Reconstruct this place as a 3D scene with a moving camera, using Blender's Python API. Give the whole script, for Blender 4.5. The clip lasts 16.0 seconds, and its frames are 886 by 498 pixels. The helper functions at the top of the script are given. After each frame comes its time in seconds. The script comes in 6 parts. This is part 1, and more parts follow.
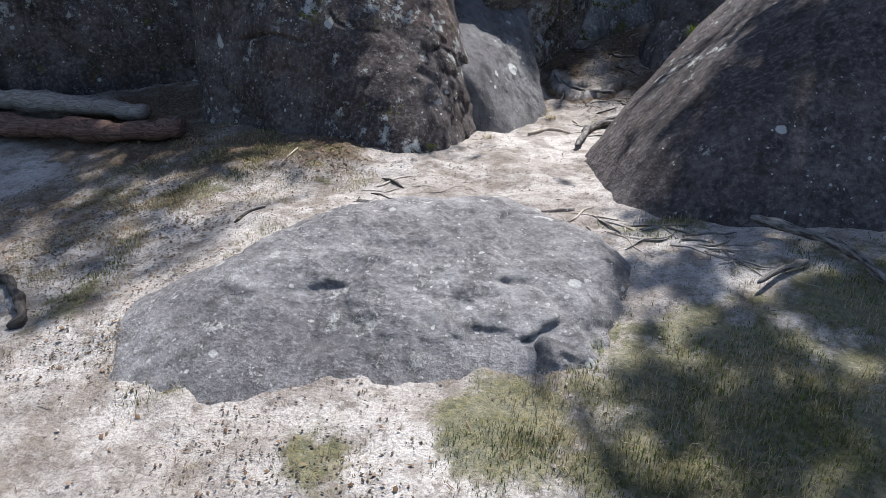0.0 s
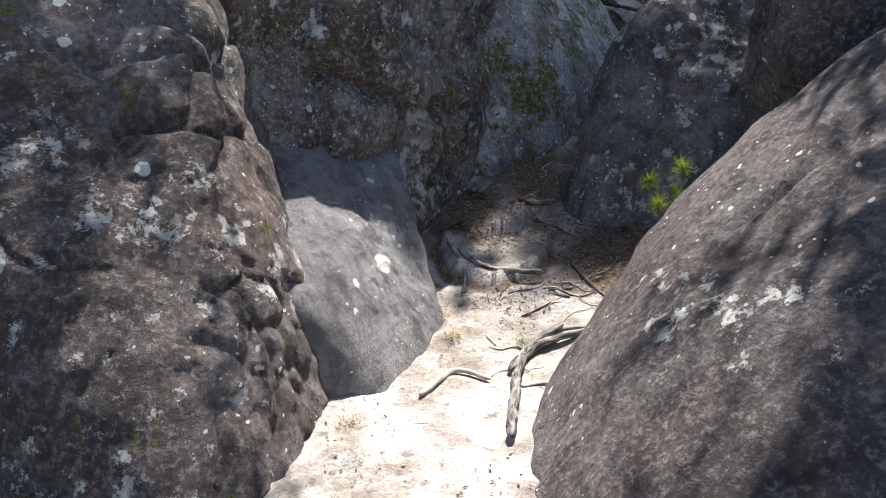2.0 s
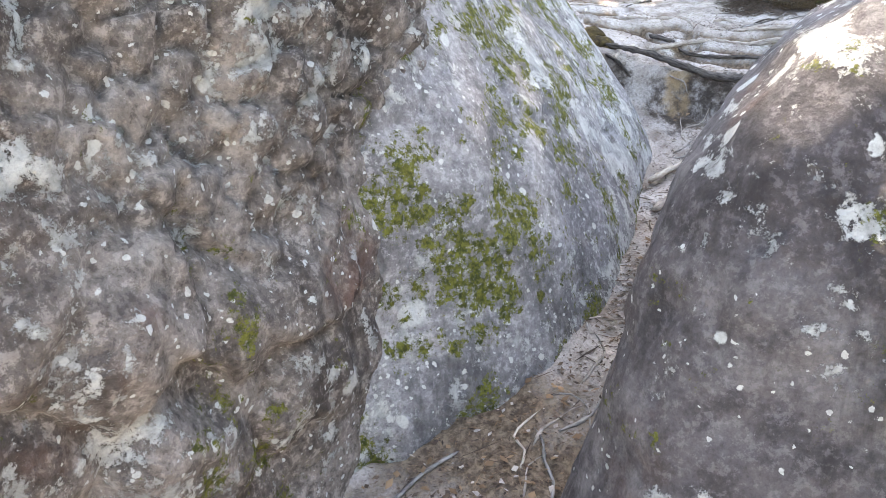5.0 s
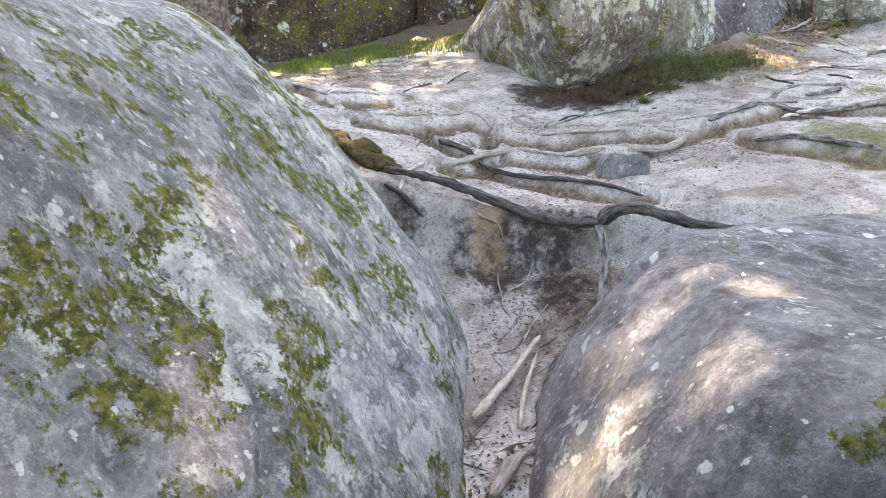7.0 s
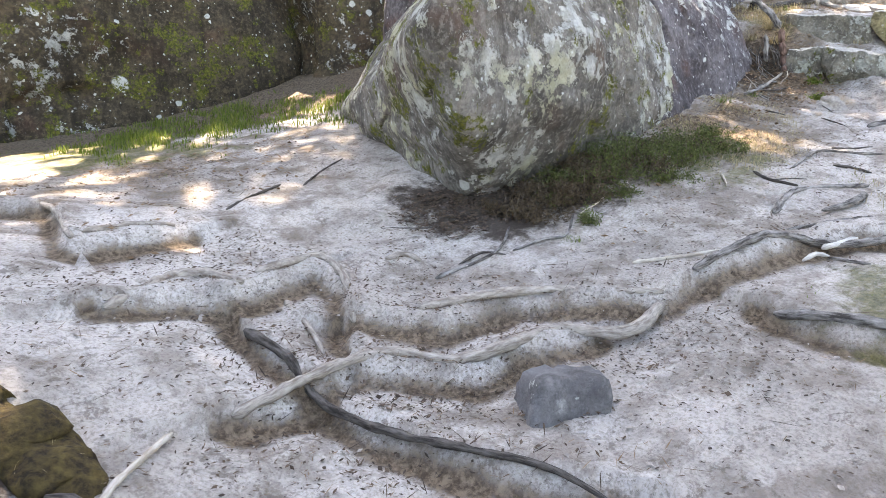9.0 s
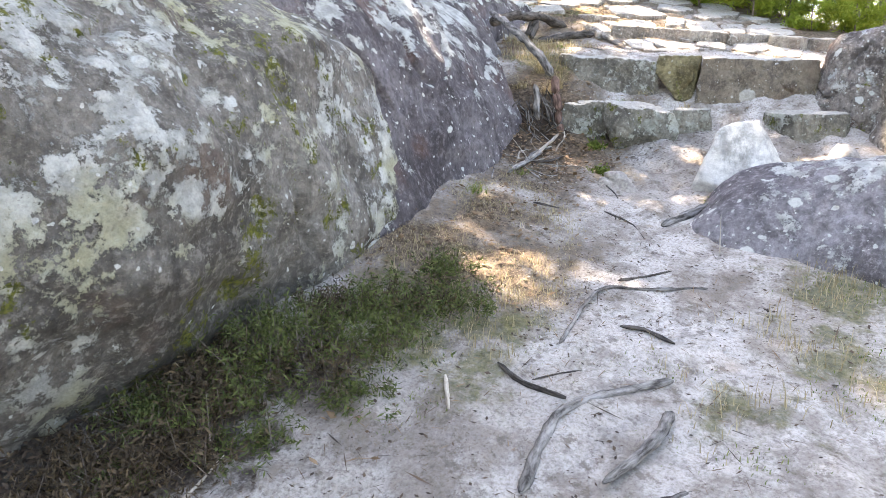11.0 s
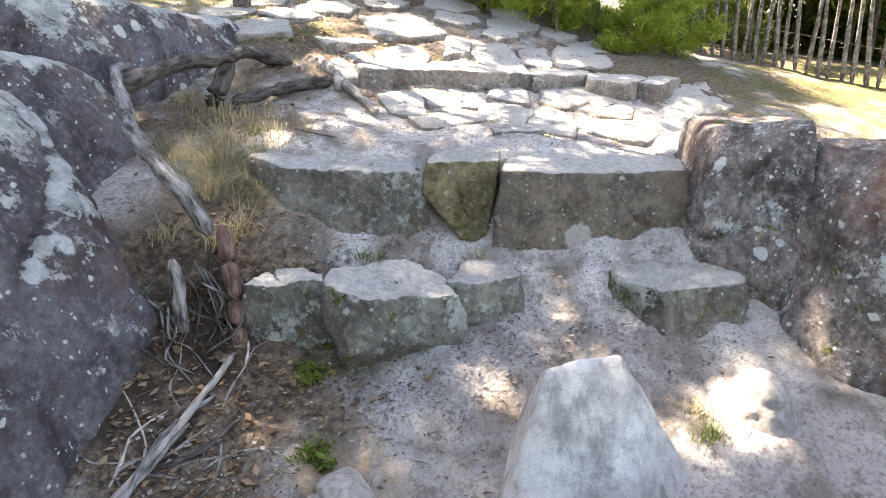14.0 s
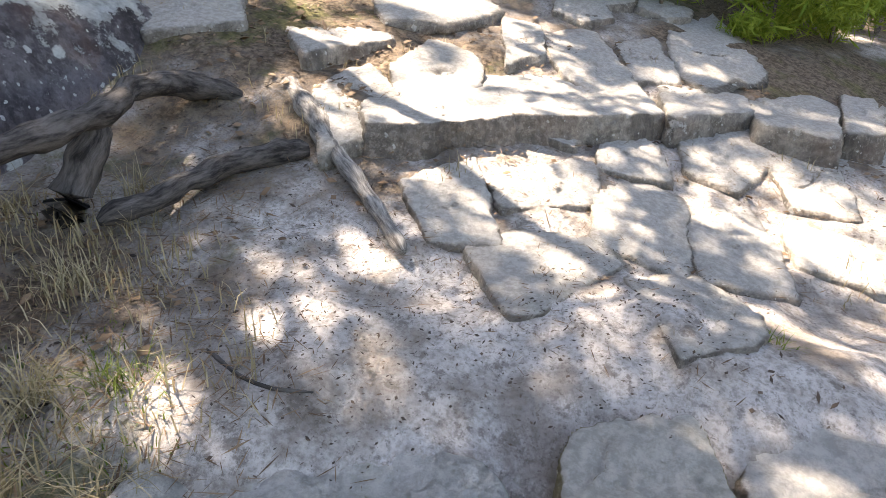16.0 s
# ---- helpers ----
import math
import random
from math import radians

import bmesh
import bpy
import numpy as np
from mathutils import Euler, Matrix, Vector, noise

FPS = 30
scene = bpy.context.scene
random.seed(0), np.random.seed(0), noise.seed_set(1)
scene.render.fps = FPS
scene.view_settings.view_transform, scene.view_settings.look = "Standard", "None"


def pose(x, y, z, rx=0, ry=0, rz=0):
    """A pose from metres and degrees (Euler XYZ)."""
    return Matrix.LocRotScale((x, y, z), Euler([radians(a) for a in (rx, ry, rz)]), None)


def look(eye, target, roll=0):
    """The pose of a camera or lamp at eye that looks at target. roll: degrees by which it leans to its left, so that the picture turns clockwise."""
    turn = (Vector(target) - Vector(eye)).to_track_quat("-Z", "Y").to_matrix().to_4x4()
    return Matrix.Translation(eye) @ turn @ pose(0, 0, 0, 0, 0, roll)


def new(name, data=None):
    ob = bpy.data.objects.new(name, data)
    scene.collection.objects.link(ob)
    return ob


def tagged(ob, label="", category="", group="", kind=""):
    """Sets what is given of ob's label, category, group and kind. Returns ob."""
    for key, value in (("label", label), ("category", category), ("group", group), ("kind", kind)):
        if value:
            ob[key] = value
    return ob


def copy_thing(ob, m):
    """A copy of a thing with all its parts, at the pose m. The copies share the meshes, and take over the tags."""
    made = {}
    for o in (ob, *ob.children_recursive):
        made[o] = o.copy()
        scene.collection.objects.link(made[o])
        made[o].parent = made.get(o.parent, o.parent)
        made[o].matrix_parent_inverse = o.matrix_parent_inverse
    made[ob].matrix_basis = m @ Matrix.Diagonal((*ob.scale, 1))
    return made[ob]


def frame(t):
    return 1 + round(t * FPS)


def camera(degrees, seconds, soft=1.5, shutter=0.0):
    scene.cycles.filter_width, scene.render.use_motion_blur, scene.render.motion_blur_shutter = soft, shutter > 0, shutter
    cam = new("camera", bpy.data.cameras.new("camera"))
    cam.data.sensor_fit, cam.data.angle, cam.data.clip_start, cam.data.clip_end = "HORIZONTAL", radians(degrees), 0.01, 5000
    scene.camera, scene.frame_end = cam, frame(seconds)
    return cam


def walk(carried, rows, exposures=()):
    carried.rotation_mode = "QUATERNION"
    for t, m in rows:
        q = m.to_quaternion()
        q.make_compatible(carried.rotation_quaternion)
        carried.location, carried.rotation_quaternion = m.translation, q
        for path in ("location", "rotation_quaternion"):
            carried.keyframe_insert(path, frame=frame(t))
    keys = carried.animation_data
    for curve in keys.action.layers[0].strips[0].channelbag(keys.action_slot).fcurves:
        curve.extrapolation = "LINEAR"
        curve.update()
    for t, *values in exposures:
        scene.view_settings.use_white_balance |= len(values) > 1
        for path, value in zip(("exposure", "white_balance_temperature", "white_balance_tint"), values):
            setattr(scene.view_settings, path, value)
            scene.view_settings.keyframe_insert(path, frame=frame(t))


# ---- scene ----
cam = camera(66.5, 16.0, 0.65)
EXPOSURES = [(0, .88, 6100, 11), (1.5, 1.35, 6450, 11), (3.2, 2.55, 7100, 11), (5.3, 4.36, 8400, 14), (7, 4.06, 8700, 15), (8, 3.9, 8600, 15), (10.5, 3.98, 8300, 16), (13, 3.68, 8100, 16), (15, 3.15, 7800, 15), (16, 2.85, 7700, 15)]
PATH = [
    (0, (0.059, 0.083, 1.62), (0.058, 1.889, 0.759), 0.9),
    (0.5, (0.029, 0.844, 1.651), (-0.019, 2.656, 0.806), 0.4),
    (1, (0.103, 1.671, 1.609), (0.132, 3.496, 0.793), 0.1),
    (1.5, (0.24, 2.462, 1.728), (0.346, 4.29, 0.923), -0.6),
    (2, (0.431, 3.239, 1.898), (0.756, 5.082, 1.191), -0.5),
    (2.5, (0.598, 3.842, 2.041), (0.997, 5.704, 1.428), -1.0),
    (3, (0.621, 4.304, 2.079), (1.009, 6.164, 1.457), -1.0),
    (3.2, (0.644, 4.461, 2.066), (1.061, 6.298, 1.391), -1.2),
    (5.3, (1.739, 7.261, 1.977), (2.175, 9.113, 1.361), -2.5),
    (5.5, (1.788, 7.49, 2.0), (2.279, 9.343, 1.429), -2.0),
    (6, (1.95, 7.964, 2.085), (2.701, 9.71, 1.461), -0.0),
    (6.5, (2.275, 8.48, 2.266), (3.168, 10.171, 1.681), -0.9),
    (7, (2.591, 8.844, 2.333), (3.607, 10.481, 1.797), -0.9),
    (7.5, (2.933, 9.248, 2.403), (4.04, 10.823, 1.861), -1.1),
    (8, (3.296, 9.598, 2.495), (4.44, 11.148, 1.96), -1.2),
    (8.2, (3.426, 9.756, 2.565), (4.577, 11.305, 2.039), -1.2),
    (10.3, (5.671, 11.241, 2.948), (6.991, 12.685, 2.533), -1.2),
    (10.5, (5.812, 11.278, 2.993), (7.202, 12.642, 2.537), -1.4),
    (11, (6.454, 11.362, 3.211), (7.979, 12.558, 2.718), -1.3),
    (11.5, (6.865, 11.437, 3.482), (8.419, 12.581, 2.955), -0.5),
    (12, (7.364, 11.54, 3.56), (8.914, 12.668, 2.992), -0.5),
    (12.5, (7.923, 11.687, 3.621), (9.494, 12.777, 3.032), -0.8),
    (13, (8.368, 11.94, 3.7), (9.96, 12.993, 3.104), -0.1),
    (13.5, (8.746, 12.2, 3.903), (10.476, 13.003, 3.302), -0.3),
    (14, (9.298, 12.291, 3.907), (11.062, 13.001, 3.289), -1.2),
    (14.5, (9.825, 12.503, 3.978), (11.57, 13.219, 3.315), -1.6),
    (15, (10.279, 12.753, 4.062), (11.971, 13.473, 3.277), -0.8),
    (15.5, (10.772, 12.997, 4.175), (12.447, 13.651, 3.298), 0.2),
    (16, (11.283, 13.376, 4.26), (12.967, 14.038, 3.407), 0.4),
]
walk(cam, [(t, look(eye, target, roll)) for t, eye, target, roll in PATH], EXPOSURES)

# ---- sky and sun ----
world = bpy.data.worlds.new("sky")
scene.world = world
world.use_nodes = True
wn = world.node_tree.nodes
sky = wn.new("ShaderNodeTexSky")
sky.sky_type, sky.sun_disc = "NISHITA", False
SUN_EL, SUN_AZ = 60.0, 66.0  # height and bearing (from +x towards +y) of the sun
sky.sun_elevation, sky.sun_rotation = radians(SUN_EL), radians(90 - SUN_AZ)
wn["Background"].inputs["Strength"].default_value = 0.085
world.node_tree.links.new(sky.outputs[0], wn["Background"].inputs["Color"])
sun = new("sun", bpy.data.lights.new("sun", "SUN"))
sun.data.energy, sun.data.angle, sun.data.color = 4.3, radians(0.5), (1.0, 0.96, 0.89)
ce, se = math.cos(radians(SUN_EL)), math.sin(radians(SUN_EL))
SUN_WAY = Vector((ce * math.cos(radians(SUN_AZ)), ce * math.sin(radians(SUN_AZ)), se))
sun.matrix_world = look(SUN_WAY * 60, (0, 0, 0))

# ---- small numeric tools ----
rng = np.random.default_rng(7)
GRAD = rng.normal(size=(256, 3))
GRAD /= np.linalg.norm(GRAD, axis=1)[:, None]
PERM = np.concatenate([rng.permutation(256)] * 3)


def perlin(p):
    """Gradient noise for an array of places, about -1 to 1."""
    p = np.asarray(p, float)
    i = np.floor(p).astype(int)
    f = p - i
    i &= 255
    u = f * f * f * (f * (f * 6 - 15) + 10)
    total = 0
    for dx in (0, 1):
        for dy in (0, 1):
            for dz in (0, 1):
                h = PERM[PERM[PERM[(i[:, 0] + dx) & 255] + ((i[:, 1] + dy) & 255)] + ((i[:, 2] + dz) & 255)]
                d = np.einsum("ij,ij->i", GRAD[h], f - (dx, dy, dz))
                w = (u[:, 0] if dx else 1 - u[:, 0]) * (u[:, 1] if dy else 1 - u[:, 1]) * (u[:, 2] if dz else 1 - u[:, 2])
                total = total + w * d
    return total * 1.5


def fbm(p, octaves=4, gain=0.5):
    total, a = 0, 1.0
    for k in range(octaves):
        total = total + a * perlin(np.asarray(p) * 2.0 ** k + 17.3 * k)
        a *= gain
    return total


def smooth(lo, hi, x):
    t = np.clip((x - lo) / (hi - lo), 0, 1)
    return t * t * (3 - 2 * t)


def mesh_of(name, verts, faces, mat, smooth_shade=True):
    me = bpy.data.meshes.new(name)
    me.from_pydata([tuple(v) for v in verts], [], [tuple(f) for f in faces])
    me.materials.append(mat)
    if smooth_shade:
        me.polygons.foreach_set("use_smooth", [True] * len(me.polygons))
    me.update()
    return me


def part(name, me, parent, label=""):
    ob = new(name, me)
    ob.parent = parent
    if label:
        ob["label"] = label
    return ob


def quads_mesh(name, grid_verts, nu, nv, mat):
    """A smooth sheet from nu x nv places, in rows of nu."""
    idx = np.arange(nu * nv).reshape(nv, nu)
    f = np.stack([idx[:-1, :-1], idx[:-1, 1:], idx[1:, 1:], idx[1:, :-1]], -1).reshape(-1, 4)
    me = bpy.data.meshes.new(name)
    me.vertices.add(nu * nv)
    me.vertices.foreach_set("co", np.asarray(grid_verts, np.float32).ravel())
    me.loops.add(f.size)
    me.loops.foreach_set("vertex_index", f.ravel().astype(np.int32))
    me.polygons.add(len(f))
    me.polygons.foreach_set("loop_start", np.arange(0, f.size, 4, dtype=np.int32))
    me.polygons.foreach_set("use_smooth", [True] * len(f))
    me.materials.append(mat)
    me.update(calc_edges=True)
    me.validate()
    return me


# ---- lie of the land ----
CLEARING = [
    (-2.4, 3.4, -.34), (-1.2, 3.6, -.16), (-.4, 2.2, -.24), (1.5, 2.6, -.1), (1.6, 3.7, .0), (-.45, 4.7, -.12), (1.2, 4.9, -.08), (-2.8, 5.6, -.3),
    (-1.2, 5.7, -.06), (.25, 6.0, -.1), (1.45, 7.1, -.19), (2.1, 7.7, .0), (2.1, 8.9, .28), (2.95, 9.7, .62), (4.0, 10.6, .95), (0., -3., -.4), (-3.2, 7.8, -.1)]
TERRACE = [
    (4.4, 11.3, 1.3), (5.0, 11.7, 1.5), (5.7, 11.7, 1.53), (5.1, 11.4, 1.5), (5.9, 10.9, 1.5), (5.3, 12.7, 1.66), (7.1, 11.9, 1.79), (8.5, 12.3, 2.07), (10.0, 12.6, 2.25), (9.6, 13.8, 2.56), (6.8, 13.6, 2.0), (3.9, 12.8, 1.95),
    (6.4, 18.3, 2.36), (10.7, 12.7, 2.38), (11.3, 13.1, 2.58), (11.3, 13.42, 2.62), (11.15, 13.65, 2.64), (11.0, 13.9, 2.7), (11.9, 12.4, 2.68), (11.6, 13.85, 2.98), (11.85, 13.45, 2.96), (12.04, 13.33, 2.97), (12.08, 12.98, 2.92)]
STEPS = [(12.4, 12.2, 2.88), (12.0, 14.05, 3.36), (12.32, 13.62, 3.30), (12.45, 13.2, 3.31), (12.7, 12.75, 3.24), (12.3, 14.4, 3.43), (13.3, 13.0, 3.27), (12.9, 13.9, 3.385), (13.7, 13.45, 3.37), (13.35, 14.2, 3.55), (13.85, 13.75, 3.49),
         (14.25, 13.1, 3.42), (12.7, 15.0, 3.55), (14.4, 13.9, 3.62), (15.2, 13.6, 3.7), (13.9, 14.65, 3.74), (14.7, 14.6, 3.84), (11.3, 14.6, 3.2), (11.5, 10.0, 2.3), (15.2, 11.6, 3.15), (13.9, 15.3, 3.93), (14.6, 15.7, 4.08), (15.2, 14.9, 3.98), (15.6, 15.3, 4.15), (15.3, 14.2, 3.83), (16.6, 14.4, 4.1), (17.6, 16.5, 4.55), (16.2, 17.2, 4.55), (17.8, 13.0, 3.75), (17.5, 9.5, 3.2)]
SPOTS = np.array(CLEARING + TERRACE + STEPS)


def spline(points):
    d = np.linalg.norm(points[:, None, :2] - points[None, :, :2], axis=2)
    k = np.where(d > 0, d * d * np.log(d + 1e-9), 0) + 0.01 * np.eye(len(points))
    q = np.c_[np.ones(len(points)), points[:, :2]]
    m = np.block([[k, q], [q.T, np.zeros((3, 3))]])
    return np.linalg.solve(m, np.r_[points[:, 2], 0, 0, 0])


WEIGHTS = spline(SPOTS)


def level(x, y):
    """Height of the bare ground, without its small relief."""
    x, y = np.atleast_1d(np.asarray(x, float)), np.atleast_1d(np.asarray(y, float))
    cx, cy = np.clip(x, -4, 18), np.clip(y, -1, 19)
    out = WEIGHTS[-3] + WEIGHTS[-2] * cx + WEIGHTS[-1] * cy
    for (sx, sy, _), w in zip(SPOTS, WEIGHTS):
        d2 = (cx - sx) ** 2 + (cy - sy) ** 2 + 1e-9
        out = out + w * 0.5 * d2 * np.log(d2)
    # the worn bank under the roots, where the gap comes up onto the terrace
    side = np.minimum((cx - 4.1) * 0.54 - (cy - 12.3) * -0.84, (cx - 5.1) * 0.38 + (cy - 11.35) * 0.92)
    fade = np.exp(-((cx - 4.75) ** 2 + (cy - 11.35) ** 2) / 1.3)
    ledge = (cy - 8.36) - (cx - 2.0) * 0.25
    out = out + 0.11 * (smooth(-.04, .03, ledge) - .5) * np.exp(-((cx - 1.95) ** 2 + (cy - 8.36) ** 2) / .2)
    return out - 0.38 * fade * smooth(0.015, -0.07, side)


# roots just under the sand of the terrace: each holds back a low bank
RIDGES = [
    [(4.73, 13.36), (4.99, 13.39), (5.23, 13.28), (5.70, 13.43), (5.74, 13.16), (5.54, 12.80)], [(5.21, 13.10), (5.27, 12.72), (5.34, 12.33), (5.47, 12.0), (5.75, 11.63)],
    [(4.94, 12.57), (5.45, 12.64), (5.81, 12.36), (6.06, 12.36), (6.40, 12.27)], [(5.65, 12.91), (5.94, 12.67), (6.30, 12.65), (6.79, 12.20), (7.10, 12.18), (7.49, 12.07), (8.0, 11.92), (8.43, 11.5)],
    [(7.07, 11.8), (7.03, 11.47), (7.19, 11.23), (7.17, 10.98)], [(4.45, 14.95), (4.78, 14.71), (4.73, 13.99), (5.26, 14.08)], [(1.32, 8.22), (1.34, 7.88), (1.59, 7.68), (1.91, 7.71), (2.04, 7.88)]]


def woodland(x, y):
    """How far a place lies from the trodden way: there the floor of the wood begins."""
    d = np.min([np.hypot(x - a, y - b) for a, b in ((0, 2), (0, 4), (-2, 4.5), (1.5, 7), (4, 11), (5.5, 13), (7, 12.5), (9, 12), (10.5, 13), (13.5, 13.8))], axis=0)
    return smooth(2.6, 5.5, d)


def ridge_lines(x, y):
    """For each buried root: the distance to it, with a sign for the side."""
    for line in RIDGES:
        best, side = 0 * x + 9.0, 0 * x
        for (ax, ay), (bx, by) in zip(line, line[1:]):
            ux, uy = bx - ax, by - ay
            t = np.clip(((x - ax) * ux + (y - ay) * uy) / (ux * ux + uy * uy), 0, 1)
            d = np.hypot(x - ax - t * ux, y - ay - t * uy)
            s = np.sign(ux * (y - ay) - uy * (x - ax))
            side, best = np.where(d < best, s, side), np.minimum(d, best)
        yield best, side


def ridges(x, y):
    """Height of the low banks behind the buried roots."""
    out = 0 * x
    for d, side in ridge_lines(x, y):
        out = out + 0.035 * np.exp(-(d / 0.045) ** 2) + 0.045 * np.tanh(d * side / 0.03) * np.exp(-(d / 0.26) ** 2)
    return out


def bank_foot(x, y):
    """Band of darker litter colour along the foot of those banks."""
    out = 0 * x
    for d, side in ridge_lines(x, y):
        out = np.maximum(out, np.exp(-((d * side + .07) / .07) ** 2))
    return out


def ground_z(x, y):
    x, y = np.atleast_1d(np.asarray(x, float)), np.atleast_1d(np.asarray(y, float))
    p = np.stack([x, y, 0 * x], 1)
    trodden = np.exp(-((x - 11.6) ** 2 + (y - 12.9) ** 2) / .8) + .6 * np.exp(-((x - 2) ** 2 + (y - 8) ** 2) / 1.5) + .6 * np.exp(-((x - 4.6) ** 2 + (y - 11.2) ** 2) / .6)
    return level(x, y) + ridges(x, y) + (0.012 + 0.035 * trodden) * fbm(p * 5 + 9, 3) + 0.025 * fbm(p * 1.3, 3) + 0.018 * fbm(p * 3 + 5, 2) + 0.035 * np.abs(perlin(p * (1.1, 1.9, 1) + 40)) * np.exp(-((x - 6.3) ** 2 + (y - 12.8) ** 2) / 4)


def on_ground(x, y):
    return float(ground_z(x, y)[0])

# ---- materials ----
def material(name):
    m = bpy.data.materials.new(name)
    m.use_nodes = True
    return m, m.node_tree.nodes, m.node_tree.links


def stone(name, light, dark, crust=0.4, blots=0.4, moss=0.0, rust=0.2, scale=1.0, pale=(0.64, 0.65, 0.62), yellow=0.0, relief=1.0, worn=None, speck=0.6, dots=1.0, crown=0.0):
    """Weathered sandstone: mottled grain, dark stains, ragged pale crusts, round lichen blots, moss."""
    m, n, l = material(name)
    b = n["Principled BSDF"]
    b.inputs["Roughness"].default_value = 0.9
    b.inputs["Specular IOR Level"].default_value = 0.25
    co = n.new("ShaderNodeTexCoord")
    info = n.new("ShaderNodeObjectInfo")
    off = n.new("ShaderNodeVectorMath"); off.operation = "MULTIPLY_ADD"
    comb = n.new("ShaderNodeCombineXYZ")
    for k in range(3):
        l.new(info.outputs["Random"], comb.inputs[k])
    off.inputs[1].default_value = (37, 53, 71)
    l.new(comb.outputs[0], off.inputs[0]); l.new(co.outputs["Object"], off.inputs[2])

    def tex(s, detail=6, rough=0.6, src=None):
        t = n.new("ShaderNodeTexNoise")
        t.inputs["Scale"].default_value, t.inputs["Detail"].default_value, t.inputs["Roughness"].default_value = s * scale, detail, rough
        l.new(src or off.outputs[0], t.inputs["Vector"])
        return t.outputs["Fac"]

    def step(v, lo, hi):
        r = n.new("ShaderNodeMapRange"); r.interpolation_type = "SMOOTHSTEP"
        r.inputs["From Min"].default_value, r.inputs["From Max"].default_value = lo, hi
        l.new(v, r.inputs["Value"])
        return r.outputs["Result"]

    def maths(op, a, c):
        q = n.new("ShaderNodeMath"); q.operation = op
        for k, v in enumerate((a, c)):
            if isinstance(v, float):
                q.inputs[k].default_value = v
            else:
                l.new(v, q.inputs[k])
        return q.outputs[0]

    def mul(a, c):
        return maths("MULTIPLY", a, c)

    def mix(f, a, c):
        q = n.new("ShaderNodeMix"); q.data_type = "RGBA"
        if isinstance(f, float):
            q.inputs["Factor"].default_value = f
        else:
            l.new(f, q.inputs["Factor"])
        for v, s in ((a, q.inputs["A"]), (c, q.inputs["B"])):
            if isinstance(v, tuple):
                s.default_value = (*v, 1)
            else:
                l.new(v, s)
        return q.outputs["Result"]

    broad, mid, fine, grit = tex(1.2, 6), tex(5.5, 10, 0.7), tex(75, 5, 0.75), tex(26, 8, 0.75)
    col = mix(step(broad, .34, .66), dark, light)
    col = mix(mul(step(mid, .40, .66), 0.75), col, tuple(c * 0.5 for c in dark))
    col = mix(mul(step(grit, .50, .60), speck), col, tuple(min(c * 1.5, .7) for c in light))
    col = mix(mul(step(grit, .47, .38), speck), col, tuple(c * 0.4 for c in dark))
    if rust:
        col = mix(mul(step(tex(1.9, 6), .54, .68), rust), col, (0.17, 0.085, 0.06))
    # dark run-off streaks
    squeeze = n.new("ShaderNodeMapping"); squeeze.inputs["Scale"].default_value = (2.6, 2.6, 0.35)
    l.new(off.outputs[0], squeeze.inputs[0])
    col = mix(mul(step(tex(1.6, 7, .65, squeeze.outputs[0]), .52, .66), 0.6), col, tuple(c * 0.3 for c in dark))
    # ragged crust
    thick = maths("ADD", maths("MULTIPLY", maths("SUBTRACT", tex(1.0, 4), 0.5), 0.5), tex(7, 14, .78))
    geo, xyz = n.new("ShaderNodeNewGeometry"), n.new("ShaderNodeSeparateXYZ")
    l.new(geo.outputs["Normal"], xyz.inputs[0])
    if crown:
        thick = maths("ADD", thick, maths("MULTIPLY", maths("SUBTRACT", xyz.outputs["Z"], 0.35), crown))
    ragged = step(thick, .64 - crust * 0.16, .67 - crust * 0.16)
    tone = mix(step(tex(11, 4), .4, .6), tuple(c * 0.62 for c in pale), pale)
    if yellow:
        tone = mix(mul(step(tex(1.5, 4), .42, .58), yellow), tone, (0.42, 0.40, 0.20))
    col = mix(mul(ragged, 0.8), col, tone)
    # blots
    wt = n.new("ShaderNodeTexNoise"); wt.inputs["Scale"].default_value, wt.inputs["Detail"].default_value, wt.inputs["Roughness"].default_value = 7 * scale, 7, .65
    l.new(off.outputs[0], wt.inputs["Vector"])
    warp = n.new("ShaderNodeVectorMath"); warp.operation = "MULTIPLY_ADD"
    warp.inputs[1].default_value = (0.085 / scale, 0.085 / scale, 0.085 / scale)
    l.new(wt.outputs["Color"], warp.inputs[0]); l.new(off.outputs[0], warp.inputs[2])
    for s, size, few in ((2.4, 0.24, .30), (5.5, 0.24, .42), (13, 0.26, .5 * dots), (30, 0.3, .55 * dots)):
        v = n.new("ShaderNodeTexVoronoi"); v.inputs["Scale"].default_value = s * scale
        l.new(warp.outputs[0], v.inputs["Vector"])
        sep = n.new("ShaderNodeSeparateColor"); l.new(v.outputs["Color"], sep.inputs[0])
        rim = maths("ADD", v.outputs["Distance"], maths("MULTIPLY", sep.outputs[1], 0.16))
        flock = maths("ADD", sep.outputs[0], maths("MULTIPLY", maths("SUBTRACT", broad, 0.5), 1.5))
        spot = mul(step(rim, size, size - 0.04), step(flock, 1.0 - blots * few, 1.01 - blots * few))
        col = mix(mul(spot, 0.92), col, mix(grit, tuple(c * 0.75 for c in pale), tuple(min(c * 1.12, .8) for c in pale)))
    if moss:
        mm = mul(step(tex(2.7, 10, .78), .60 - moss * 0.09, .625 - moss * 0.09), step(tex(21, 6, .8), .42, .5))
        col = mix(mm, col, mix(step(tex(40, 4, .7), .35, .65), (0.045, 0.055, 0.010), (0.17, 0.17, 0.03)))
